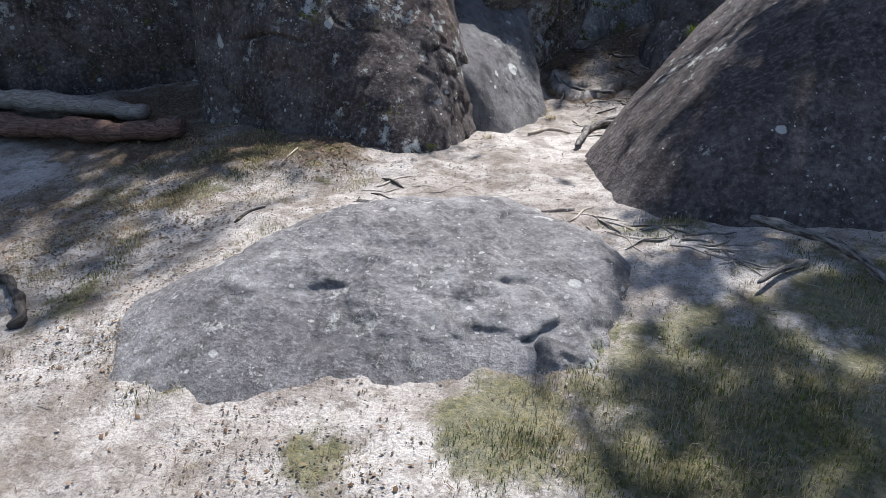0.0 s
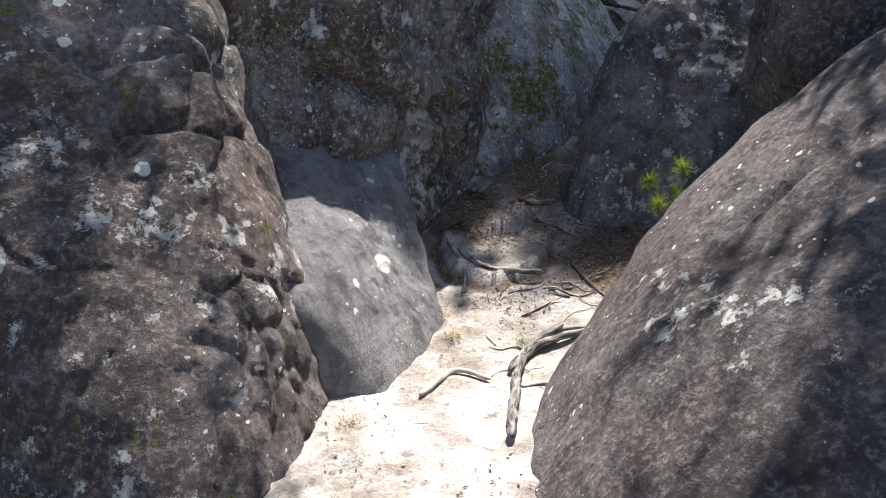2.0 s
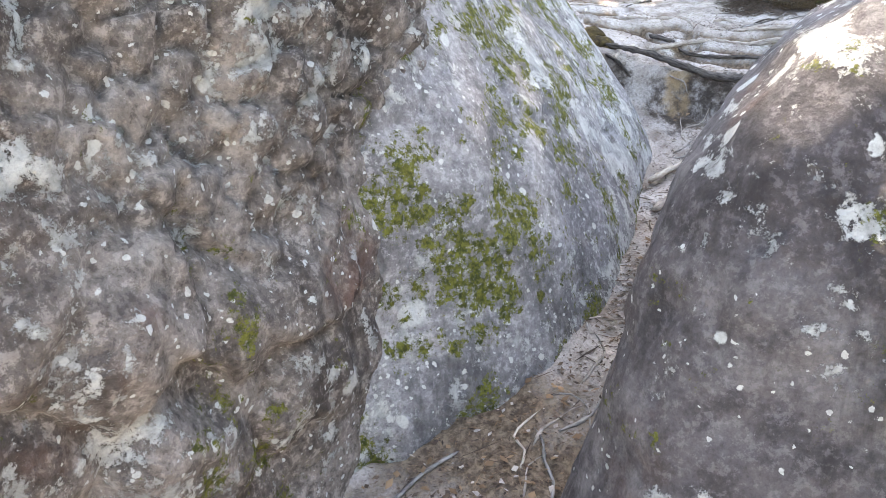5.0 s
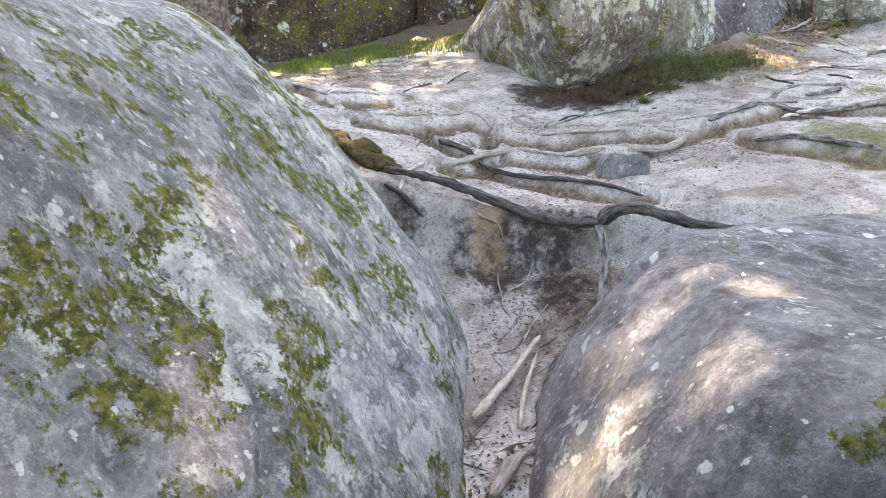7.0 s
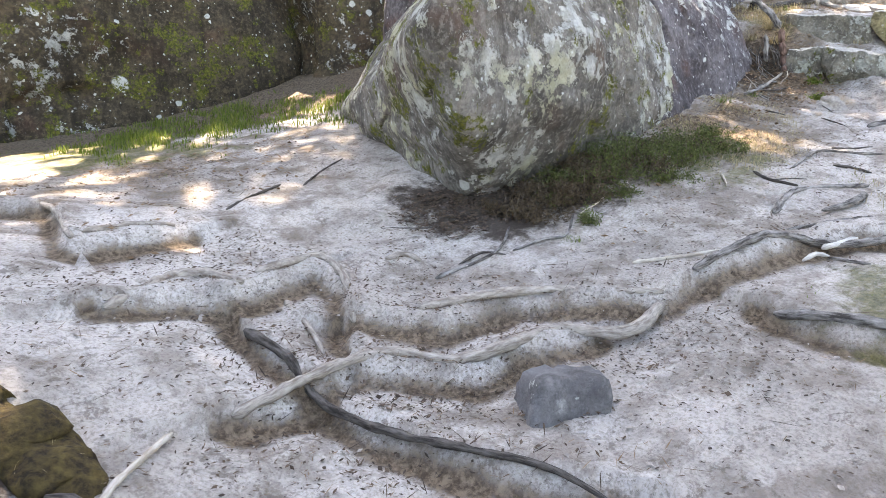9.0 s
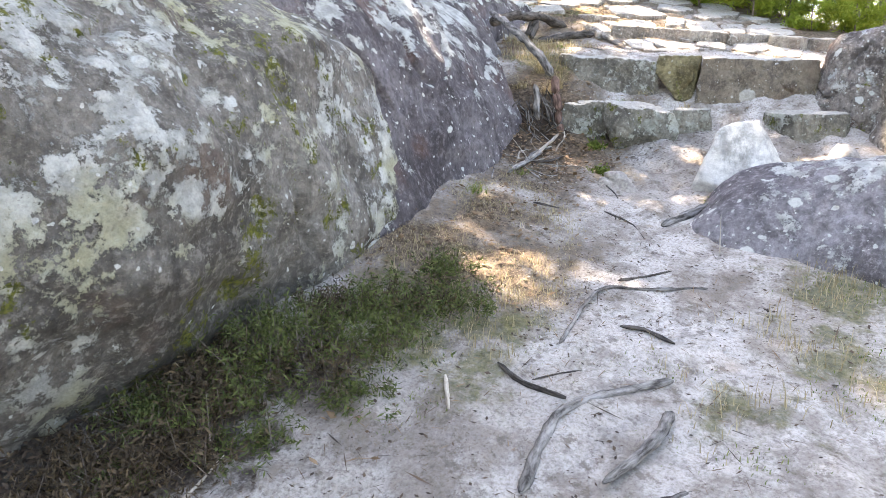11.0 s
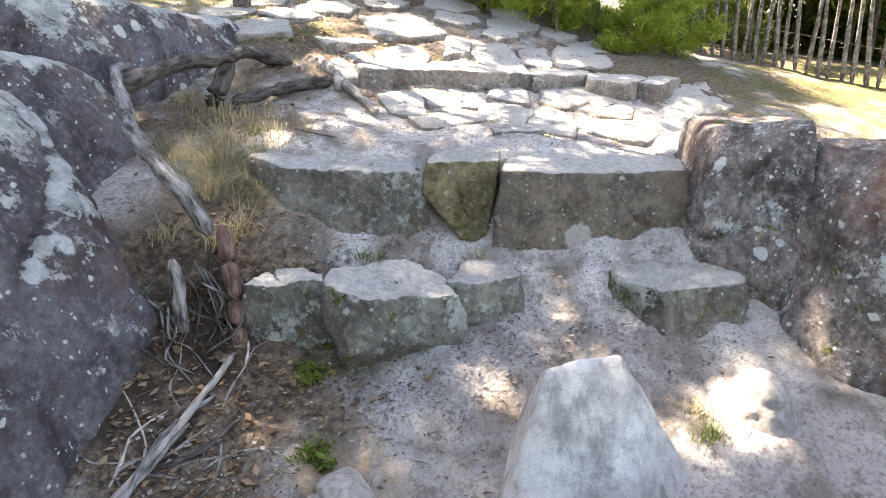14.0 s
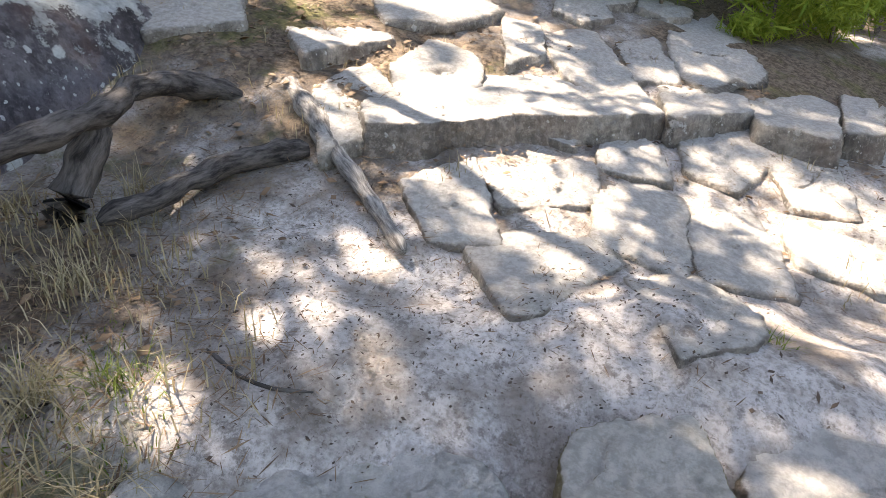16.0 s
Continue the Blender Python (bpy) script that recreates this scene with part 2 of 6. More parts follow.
    col = mix(mul(step(fine, .42, .7), 0.4), col, mix(0.6, col, (0.015, 0.013, 0.012)))
    # worn: a paler colour mixed in where the surface points upwards
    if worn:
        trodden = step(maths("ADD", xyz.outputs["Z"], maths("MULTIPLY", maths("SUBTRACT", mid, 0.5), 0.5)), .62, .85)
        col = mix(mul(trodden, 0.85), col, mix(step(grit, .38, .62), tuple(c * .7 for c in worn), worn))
    l.new(col, b.inputs["Base Color"])
    height = maths("ADD", maths("ADD", mid, mul(grit, 0.45)), maths("ADD", mul(fine, 0.2), mul(ragged, 0.12)))
    bump = n.new("ShaderNodeBump"); bump.inputs["Strength"].default_value, bump.inputs["Distance"].default_value = 1.0, 0.042 * relief
    l.new(height, bump.inputs["Height"])
    l.new(bump.outputs[0], b.inputs["Normal"])
    return m


def plain(name, colour, other, s=12.0, rough=0.9, stretch=(1, 1, 1), bump=0.5, space="Object"):
    """Two colours in grain, with random change from thing to thing."""
    m, n, l = material(name)
    b = n["Principled BSDF"]
    b.inputs["Roughness"].default_value = rough
    b.inputs["Specular IOR Level"].default_value = 0.25
    co, mp, t = n.new("ShaderNodeTexCoord"), n.new("ShaderNodeMapping"), n.new("ShaderNodeTexNoise")
    mp.inputs["Scale"].default_value = stretch
    t.inputs["Scale"].default_value, t.inputs["Detail"].default_value, t.inputs["Roughness"].default_value = s, 8, 0.65
    if space == "grain":
        co = n.new("ShaderNodeAttribute"); co.attribute_name = "grain"
        l.new(co.outputs["Vector"], mp.inputs[0])
    else:
        l.new(co.outputs[space], mp.inputs[0])
    l.new(mp.outputs[0], t.inputs["Vector"])
    r = n.new("ShaderNodeValToRGB")
    r.color_ramp.elements[0].position, r.color_ramp.elements[1].position = 0.38, 0.64
    r.color_ramp.elements[0].color, r.color_ramp.elements[1].color = (*colour, 1), (*other, 1)
    l.new(t.outputs["Fac"], r.inputs[0])
    l.new(r.outputs[0], b.inputs["Base Color"])
    if bump:
        bp = n.new("ShaderNodeBump"); bp.inputs["Strength"].default_value, bp.inputs["Distance"].default_value = bump, 0.01
        l.new(t.outputs["Fac"], bp.inputs["Height"]); l.new(bp.outputs[0], b.inputs["Normal"])
    return m


def leafy(name, colour, other, through_light=0.3, per="island"):
    """Thin green or straw-coloured tissue; each blade or leaf has its own tone."""
    m, n, l = material(name)
    b = n["Principled BSDF"]
    b.inputs["Roughness"].default_value = 0.7
    b.inputs["Specular IOR Level"].default_value = 0.2
    g = n.new("ShaderNodeNewGeometry")
    r = n.new("ShaderNodeMix"); r.data_type = "RGBA"
    r.inputs["A"].default_value, r.inputs["B"].default_value = (*colour, 1), (*other, 1)
    l.new(g.outputs["Random Per Island"], r.inputs["Factor"])
    l.new(r.outputs["Result"], b.inputs["Base Color"])
    tr = n.new("ShaderNodeBsdfTranslucent"); l.new(r.outputs["Result"], tr.inputs["Color"])
    mx = n.new("ShaderNodeMixShader"); mx.inputs[0].default_value = through_light
    l.new(b.outputs[0], mx.inputs[1]); l.new(tr.outputs[0], mx.inputs[2])
    l.new(mx.outputs[0], n["Material Output"].inputs["Surface"])
    return m


def soil():
    """Pale sand with stretches of litter and thin turf; the stretches come with the mesh."""
    m, n, l = material("sandy_soil")
    b = n["Principled BSDF"]
    b.inputs["Roughness"].default_value = 0.95
    b.inputs["Specular IOR Level"].default_value = 0.15
    co = n.new("ShaderNodeTexCoord")

    def tex(s, detail=6, rough=0.6):
        t = n.new("ShaderNodeTexNoise")
        t.inputs["Scale"].default_value, t.inputs["Detail"].default_value, t.inputs["Roughness"].default_value = s, detail, rough
        l.new(co.outputs["Object"], t.inputs["Vector"])
        return t.outputs["Fac"]

    def step(v, lo, hi):
        r = n.new("ShaderNodeMapRange"); r.interpolation_type = "SMOOTHSTEP"
        r.inputs["From Min"].default_value, r.inputs["From Max"].default_value = lo, hi
        l.new(v, r.inputs["Value"])
        return r.outputs["Result"]

    def maths(op, a, c):
        q = n.new("ShaderNodeMath"); q.operation = op
        for k, v in enumerate((a, c)):
            if isinstance(v, float):
                q.inputs[k].default_value = v
            else:
                l.new(v, q.inputs[k])
        return q.outputs[0]

    def mix(f, a, c):
        q = n.new("ShaderNodeMix"); q.data_type = "RGBA"
        if isinstance(f, float):
            q.inputs["Factor"].default_value = f
        else:
            l.new(f, q.inputs["Factor"])
        for v, s in ((a, q.inputs["A"]), (c, q.inputs["B"])):
            if isinstance(v, tuple):
                s.default_value = (*v, 1)
            else:
                l.new(v, s)
        return q.outputs["Result"]

    def stretch(name):
        a = n.new("ShaderNodeAttribute"); a.attribute_name = name
        return a.outputs["Fac"]

    mid, fine, speck = tex(4, 8, .65), tex(70, 5, .7), tex(38, 3, .6)
    col = mix(step(tex(0.9, 5), .35, .65), (0.40, 0.36, 0.33), (0.58, 0.54, 0.51))
    col = mix(maths("MULTIPLY", step(mid, .45, .64), 0.75), col, (0.23, 0.20, 0.175))
    col = mix(maths("MULTIPLY", step(tex(2.1, 9, .72), .5, .62), 0.62), col, (0.17, 0.138, 0.115))
    col = mix(maths("MULTIPLY", step(tex(13, 8, .75), .54, .62), 0.62), col, (0.11, 0.088, 0.073))
    col = mix(maths("MULTIPLY", step(fine, .42, .68), 0.55), col, (0.15, 0.125, 0.105))
    # crumbs of bark, needles and charcoal
    crumbs = step(maths("ADD", tex(60, 6, .75), maths("MULTIPLY", stretch("litter"), 0.12)), .60, .68)
    col = mix(maths("MULTIPLY", crumbs, 0.5), col, (0.075, 0.055, 0.042))
    lit = step(maths("ADD", maths("MULTIPLY", stretch("litter"), 0.8), maths("SUBTRACT", mid, 0.5)), .3, .75)
    col = mix(lit, col, mix(step(tex(32, 5, .7), .35, .65), (0.07, 0.05, 0.036), (0.21, 0.16, 0.115)))
    turf = step(maths("ADD", stretch("turf"), maths("MULTIPLY", maths("SUBTRACT", tex(3.2, 7, .7), 0.5), 1.6)), .42, .68)
    col = mix(maths("MULTIPLY", turf, 0.75), col, mix(step(tex(28, 5, .7), .35, .68), (0.055, 0.062, 0.02), (0.17, 0.155, 0.06)))
    # dark peat; the same colour also stands for shade in the undercuts
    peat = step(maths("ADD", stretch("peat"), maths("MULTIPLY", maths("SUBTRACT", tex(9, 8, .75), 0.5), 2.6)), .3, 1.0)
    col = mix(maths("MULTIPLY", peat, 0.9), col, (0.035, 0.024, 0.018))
    ochre = step(maths("ADD", stretch("ochre"), maths("MULTIPLY", maths("SUBTRACT", tex(7, 8, .7), 0.5), 2.0)), .4, .9)
    col = mix(maths("MULTIPLY", ochre, 0.7), col, (0.36, 0.25, 0.14))
    l.new(col, b.inputs["Base Color"])
    bump = n.new("ShaderNodeBump"); bump.inputs["Strength"].default_value, bump.inputs["Distance"].default_value = 1.0, 0.035
    l.new(maths("ADD", maths("ADD", mid, maths("MULTIPLY", tex(15, 7, .7), 0.8)), maths("MULTIPLY", fine, 0.1)), bump.inputs["Height"])
    l.new(bump.outputs[0], b.inputs["Normal"])
    return m


SOIL = soil()
DARK_STONE = stone("dark_weathered_sandstone", (0.18, 0.155, 0.148), (0.075, 0.06, 0.057), 0.32, 0.5, 0.1, 0.2, dots=.35)
BROWN_STONE = stone("dark_brown_sandstone", (0.165, 0.145, 0.143), (0.075, 0.063, 0.063), 0.05, 0.2, 0.0, 0.1, dots=.4)
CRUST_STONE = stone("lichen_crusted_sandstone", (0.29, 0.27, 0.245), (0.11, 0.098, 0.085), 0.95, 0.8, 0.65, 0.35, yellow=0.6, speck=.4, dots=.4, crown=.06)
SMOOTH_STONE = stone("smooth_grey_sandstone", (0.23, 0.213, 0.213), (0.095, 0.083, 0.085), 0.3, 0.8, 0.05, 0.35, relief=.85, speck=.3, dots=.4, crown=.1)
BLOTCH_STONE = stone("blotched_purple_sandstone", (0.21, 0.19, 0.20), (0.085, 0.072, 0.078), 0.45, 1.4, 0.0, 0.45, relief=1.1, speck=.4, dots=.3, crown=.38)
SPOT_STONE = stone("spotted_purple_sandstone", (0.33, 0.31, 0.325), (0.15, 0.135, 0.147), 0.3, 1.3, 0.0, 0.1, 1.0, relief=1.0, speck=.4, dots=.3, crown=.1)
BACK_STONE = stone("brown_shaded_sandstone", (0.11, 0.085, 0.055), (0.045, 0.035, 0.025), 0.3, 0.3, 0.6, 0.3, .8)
WEDGE_STONE = stone("pale_blue_grey_sandstone", (0.27, 0.265, 0.265), (0.19, 0.18, 0.185), 0.1, 0.4, 0.0, 0.0, 1.0, relief=1.0, speck=.15, dots=.3)
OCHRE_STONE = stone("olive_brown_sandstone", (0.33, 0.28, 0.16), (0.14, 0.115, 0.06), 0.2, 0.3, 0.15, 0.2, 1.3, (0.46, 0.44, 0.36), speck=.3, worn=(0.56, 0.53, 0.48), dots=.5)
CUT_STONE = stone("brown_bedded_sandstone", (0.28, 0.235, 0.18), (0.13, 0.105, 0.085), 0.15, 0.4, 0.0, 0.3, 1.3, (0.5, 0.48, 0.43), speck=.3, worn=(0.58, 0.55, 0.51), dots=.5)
LOW_STONE = stone("shaded_grey_sandstone", (0.31, 0.30, 0.305), (0.16, 0.15, 0.155), 0.3, 0.5, 0.15, 0.15, relief=.8, speck=.3, dots=.3)
PATCHY_STONE = stone("dark_patchy_sandstone", (0.30, 0.265, 0.24), (0.11, 0.09, 0.08), 0.5, 1.0, 0.25, 0.6, dots=.7)
MOSSY_STONE = stone("mossy_sandstone", (0.42, 0.41, 0.415), (0.22, 0.21, 0.215), 0.7, 0.8, 0.9, 0.0, speck=.4)
SLAB_STONE = stone("pale_slab_sandstone", (0.35, 0.335, 0.335), (0.20, 0.19, 0.195), 0.2, 1.0, 0.0, 0.0, 1.2, (0.56, 0.55, 0.53), relief=.9, speck=.3, dots=.4)
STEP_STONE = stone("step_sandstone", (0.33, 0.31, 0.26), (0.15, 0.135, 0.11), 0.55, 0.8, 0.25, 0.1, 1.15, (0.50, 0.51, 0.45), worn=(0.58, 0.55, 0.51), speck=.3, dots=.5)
WHITE_STONE = stone("fresh_broken_sandstone", (0.78, 0.75, 0.70), (0.62, 0.58, 0.53), 0.0, 0.0, 0.0, 0.0, 2.0, relief=.4, speck=.1)
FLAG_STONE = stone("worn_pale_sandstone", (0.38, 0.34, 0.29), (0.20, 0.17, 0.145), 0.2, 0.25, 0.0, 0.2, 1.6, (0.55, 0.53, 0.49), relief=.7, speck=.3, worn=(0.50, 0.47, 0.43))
MOSS = plain("moss", (0.02, 0.014, 0.009), (0.085, 0.062, 0.022), 26, 1.0, bump=1.0)
BARK = plain("dark_bark", (0.05, 0.036, 0.028), (0.20, 0.165, 0.135), 22, 0.95, (1, 1, 1), 0.9)
FENCE_WOOD = plain("split_chestnut", (0.06, 0.05, 0.045), (0.30, 0.27, 0.24), 24, 0.9, (1, 1, 1), 0.8)
ROOT_BARK = plain("bark_of_roots", (0.022, 0.018, 0.016), (0.13, 0.115, 0.105), 42, 0.95, (1, 1, 1), 0.9, "grain")
GREY_WOOD = plain("weathered_grey_wood", (0.04, 0.034, 0.031), (0.30, 0.28, 0.265), 40, 0.9, (1, 1, 1), 0.9, "grain")
SANDY_WOOD = plain("sand_dusted_root", (0.17, 0.14, 0.12), (0.40, 0.36, 0.32), 50, 0.95, (1, 1, 1), 0.7, "grain")
PALE_WOOD = plain("bleached_wood", (0.30, 0.25, 0.20), (0.52, 0.47, 0.41), 60, 0.85, (1, 1, 1), 0.5, "grain")
BIRCH_WOOD = plain("white_birch_bark", (0.34, 0.32, 0.30), (0.60, 0.58, 0.56), 40, 0.8, (1, 1, 1), 0.5, "grain")
RED_BARK = plain("reddish_bark", (0.07, 0.04, 0.03), (0.24, 0.15, 0.12), 50, 0.95, (1, 1, 1), 0.9, "grain")
DRY_WOOD = plain("silver_dry_wood", (0.085, 0.075, 0.068), (0.35, 0.325, 0.295), 60, 0.85, (1, 1, 1), 0.9, "grain")
CLOD = plain("pale_clods", (0.22, 0.19, 0.17), (0.40, 0.36, 0.32), 30)
GRASS = leafy("green_grass", (0.06, 0.10, 0.015), (0.19, 0.22, 0.05))
STRAW = leafy("straw_grass", (0.24, 0.19, 0.10), (0.48, 0.40, 0.25), 0.2)
HEATHER = leafy("heather_green", (0.04, 0.06, 0.015), (0.15, 0.17, 0.06))
NEEDLE = leafy("pine_needles", (0.05, 0.10, 0.015), (0.16, 0.21, 0.03), 0.35)
BRIGHT_LEAF = leafy("bright_pine_shoots", (0.13, 0.20, 0.02), (0.29, 0.35, 0.05), 0.35)
DRY_HEATHER = leafy("withered_heather", (0.03, 0.02, 0.013), (0.12, 0.085, 0.05), 0.1)
DEAD_LEAF = leafy("dead_leaves", (0.10, 0.06, 0.035), (0.27, 0.18, 0.11), 0.1)
FOREST_LEAF = leafy("forest_leaves", (0.05, 0.075, 0.015), (0.16, 0.19, 0.04), 0.4)
CRUMB = leafy("bark_crumbs", (0.035, 0.025, 0.02), (0.13, 0.09, 0.065), 0.0)

# ---- ground ----
def axis(lo, hi, step, reach):
    inner = np.arange(lo, hi + step / 2, step)
    grow, d, out = step, 0.0, []
    while d < reach:
        grow *= 1.25
        d += grow
        out.append(d)
    return np.r_[lo - np.array(out[::-1]), inner, hi + np.array(out)]


def near(x, y, spots):
    """Sum of soft round stretches (x, y, radius, strength)."""
    out = 0 * x
    for sx, sy, r, s in spots:
        out = np.maximum(out, s * np.exp(-((x - sx) ** 2 + (y - sy) ** 2) / (r * r)))
    return out


LITTER = [(15.8, 12.4, .9, 1.2), (16.5, 13.2, 1., 1.2), (14.9, 12.0, .6, .9), (16.5, 11.5, 1., 1.), (10.7, 13.8, .5, 1.1), (9.0, 13.35, .6, 1.1), (9.6, 13.45, .5, 1.), (8.9, 12.9, .4, .8), (1.5, 8.6, .5, 1.2), (2.5, 7.6, .6, 1.2), (2.3, 9.2, .6, 1.1), (-2.6, 6.1, .9, 1.1), (-.9, 5.6, .6, 1.), (-1.6, 5.7, 1.0, .9), (-3, 4.5, 1.5, .6), (-3.2, 7.0, 1.3, 1.1), (11.3, 14.1, .6, 1.2), (1.6, 3.0, .8, .4), (2.3, 8.8, .7, .9), (3.2, 9.8, 1.0, .5), (4.9, 11.3, .8, .6),
          (7.6, 12.9, .9, .5), (9.3, 13.2, .8, .8), (10.4, 13.7, .7, .8), (11.2, 13.9, .7, 1.1), (10.8, 14.0, .5, 1.1), (11.75, 13.5, .4, .7), (12.2, 12.8, .4, .5), (11.3, 13.2, .3, .3), (12.2, 14.9, .8, .8), (11.9, 12.2, .7, .4),
          (15.5, 13, 1.6, 1.), (14.0, 15, 1.5, 1.), (5.5, 16, 2.5, .7), (0, 14, 3, 1.), (14.5, 9, 4, 1.), (18, 16, 5, 1.)]
TURF = [(9.2, 13.2, .5, .45), (8.8, 13.2, .5, .5), (9.7, 13.3, .4, .4), (10.1, 11.8, .5, .7), (8.9, 11.9, .6, .6), (-1.9, 4.7, .5, .7), (-2.0, 3.4, .5, .6), (-1.3, 2.6, .4, .5), (.35, 2.25, .4, .9), (-.4, 2.1, .3, .6), (-1.5, 5.5, 1.0, .6), (-2.6, 5.2, 1.0, .5), (-.7, 5.0, .5, .5), (-.9, 3.7, .6, .55), (-2.3, 3.6, .9, .45), (1.3, 2.2, 1.2, .85), (.2, 2.2, .5, .5), (2.2, 3.0, .9, .7), (1.4, 3.9, .4, .6),
        (7.5, 11.2, .7, .8), (9.4, 11.6, .9, .55), (8.6, 13.0, .8, .6), (5.5, 17, 1.6, .8), (3.6, 13.6, .7, .8), (11.8, 14.5, .5, .7), (14, 18, 4, .7), (17, 9, 5, .8)]
# real peat, and spots that paint the shade under roots and the bank's lip
PEAT_AND_SHADE = [(6.95, 13.6, .5, 1.3), (4.75, 11.75, .2, 1.1), (4.95, 11.45, .2, 1.1), (5.25, 11.05, .2, 1.1), (4.22, 12.5, .18, 1.2), (6.9, 13.35, .35, 1.2), (7.5, 13.3, .35, 1.1), (8.0, 13.25, .3, .9), (1.45, 8.35, .14, .9), (1.72, 8.85, .2, 1.), (1.15, 7.75, .12, .8), (2.75, 8.0, .25, .7), (4.6, 11.85, .16, .8), (4.35, 12.1, .14, .9), (10.7, 14.1, .3, 1.), (11.1, 13.95, .25, 1.), (6.72, 13.5, .26, 1.2), (6.72, 13.85, .3, 1.2), (7.0, 13.42, .26, 1.2), (7.1, 13.75, .4, 1.2), (7.32, 13.42, .24, 1.), (7.95, 13.6, .25, 1.), (8.0, 13.35, .3, .9), (4.95, 11.72, .13, .9), (5.08, 11.6, .16, .95), (5.02, 11.42, .14, .8), (5.25, 11.12, .18, 1.), (5.5, 10.95, .18, .9), (4.95, 11.6, .12, .7), (11.2, 14.05, .35, 1.)]
OCHRE = [(4.76, 11.85, .12, .9), (11.0, 13.35, .25, .8), (10.5, 13.1, .6, .4)]

gx, gy = axis(-4.0, 15.5, 0.036, 400), axis(1.0, 16.5, 0.036, 400)
X, Y = [a.ravel() for a in np.meshgrid(gx, gy)]
Z = ground_z(X, Y)
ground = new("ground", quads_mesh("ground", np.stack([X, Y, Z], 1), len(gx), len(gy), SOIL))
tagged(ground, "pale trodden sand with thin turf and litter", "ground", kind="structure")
for attr, spots in (("litter", LITTER), ("turf", TURF), ("peat", PEAT_AND_SHADE), ("ochre", OCHRE)):
    ground.data.attributes.new(attr, "FLOAT", "POINT").data.foreach_set("value", np.maximum(near(X, Y, spots), np.maximum(bank_foot(X, Y), 1.2 * woodland(X, Y)) * (attr == "litter")).astype(np.float32))

# ---- rocks ----
BALLS = {}


def ball(sub):
    if sub not in BALLS:
        bm = bmesh.new()
        bmesh.ops.create_icosphere(bm, subdivisions=sub, radius=1)
        BALLS[sub] = (np.array([v.co[:] for v in bm.verts]), np.array([[v.index for v in f.verts] for f in bm.faces]))
        bm.free()
    return BALLS[sub]


def tri_mesh(name, v, f, mat):
    me = bpy.data.meshes.new(name)
    me.vertices.add(len(v))
    me.vertices.foreach_set("co", np.asarray(v, np.float32).ravel())
    me.loops.add(f.size)
    me.loops.foreach_set("vertex_index", f.ravel().astype(np.int32))
    me.polygons.add(len(f))
    me.polygons.foreach_set("loop_start", np.arange(0, f.size, f.shape[1], dtype=np.int32))
    me.polygons.foreach_set("use_smooth", [True] * len(f))
    me.materials.append(mat)
    me.update(calc_edges=True)
    return me


def rock(centre, facets, mat, label, lump=0.06, grain=0.012, freq=1.6, round_=9, seed=0, sub=6, knobs=(), ledges=(), crack=1.0, kind_name="boulder", group="", cat="boulder"):
    """A stone with rounded edges between worn faces. facets: bearing and rise of each face, in degrees, and a place on it.
    knobs: rounded pillows on it (place, reach, depth, width of one). ledges: small steps in its top (place, bearing, half length, drop)."""
    c = np.array(centre, float)
    d, f = ball(sub)
    inv = np.zeros(len(d))
    for az, el, p in facets:
        a, e = radians(az), radians(el)
        nrm = np.array([math.cos(e) * math.cos(a), math.cos(e) * math.sin(a), math.sin(e)])
        h = max(float(nrm @ (np.array(p) - c)), 0.03)
        inv += (np.clip(d @ nrm, 0, None) / h) ** round_
    r = inv ** (-1.0 / round_)
    v = d * r[:, None]
    w = v + seed * 7.31
    dd = lump * fbm(w * freq, 3) * 1.2 + grain * fbm(w * freq * 6, 3)
    # a few old joints and hollows
    crease = np.abs(perlin(w * freq * 0.9 + 31))
    dd -= (lump * 0.7 + 0.02 * crack) * np.exp(-(crease / 0.035) ** 2) * smooth(0.0, 0.4, perlin(w * freq * 0.7 + 77))
    for (place, reach, depth, width) in knobs:
        q = v + c - np.array(place)
        near_ = np.exp(-((q ** 2).sum(1) / reach ** 2) ** 2)
        cells = v / width + 0.3 * np.stack([perlin(v / width * 1.3 + k * 19.7) for k in range(3)], 1)
        base = np.floor(cells)
        best, second = np.full(len(v), 9.0), np.full(len(v), 9.0)
        for ox in (-1, 0, 1):
            for oy in (-1, 0, 1):
                for oz in (-1, 0, 1):
                    g = base + (ox, oy, oz)
                    gi = g.astype(int) & 255
                    h = PERM[PERM[PERM[gi[:, 0]] + gi[:, 1]] + gi[:, 2]]
                    here = np.sqrt((((g + 0.5 + 0.42 * GRAD[h]) - cells) ** 2).sum(1))
                    second = np.minimum(second, np.maximum(best, here))
                    best = np.minimum(best, here)
        dd += near_ * depth * width * (0.35 - 0.7 * best ** 2 - 0.5 * np.exp(-((second - best) / 0.13) ** 2))
    for (place, az, length, depth) in ledges:
        q = v + c - np.array(place)
        a = radians(az)
        along, across = q[:, 0] * math.cos(a) + q[:, 1] * math.sin(a), -q[:, 0] * math.sin(a) + q[:, 1] * math.cos(a)
        across = across + .05 * perlin(w * 4)
        dd += depth * (smooth(-.03, .02, across) - .6) * np.exp(-(along / length) ** 4) * np.exp(-(across / .3) ** 2) * (d[:, 2] > 0)
    v = v + d * dd[:, None]
    ob = new(kind_name, tri_mesh(kind_name, v, f, mat))
    ob.location = c
    return tagged(ob, label, cat, group)



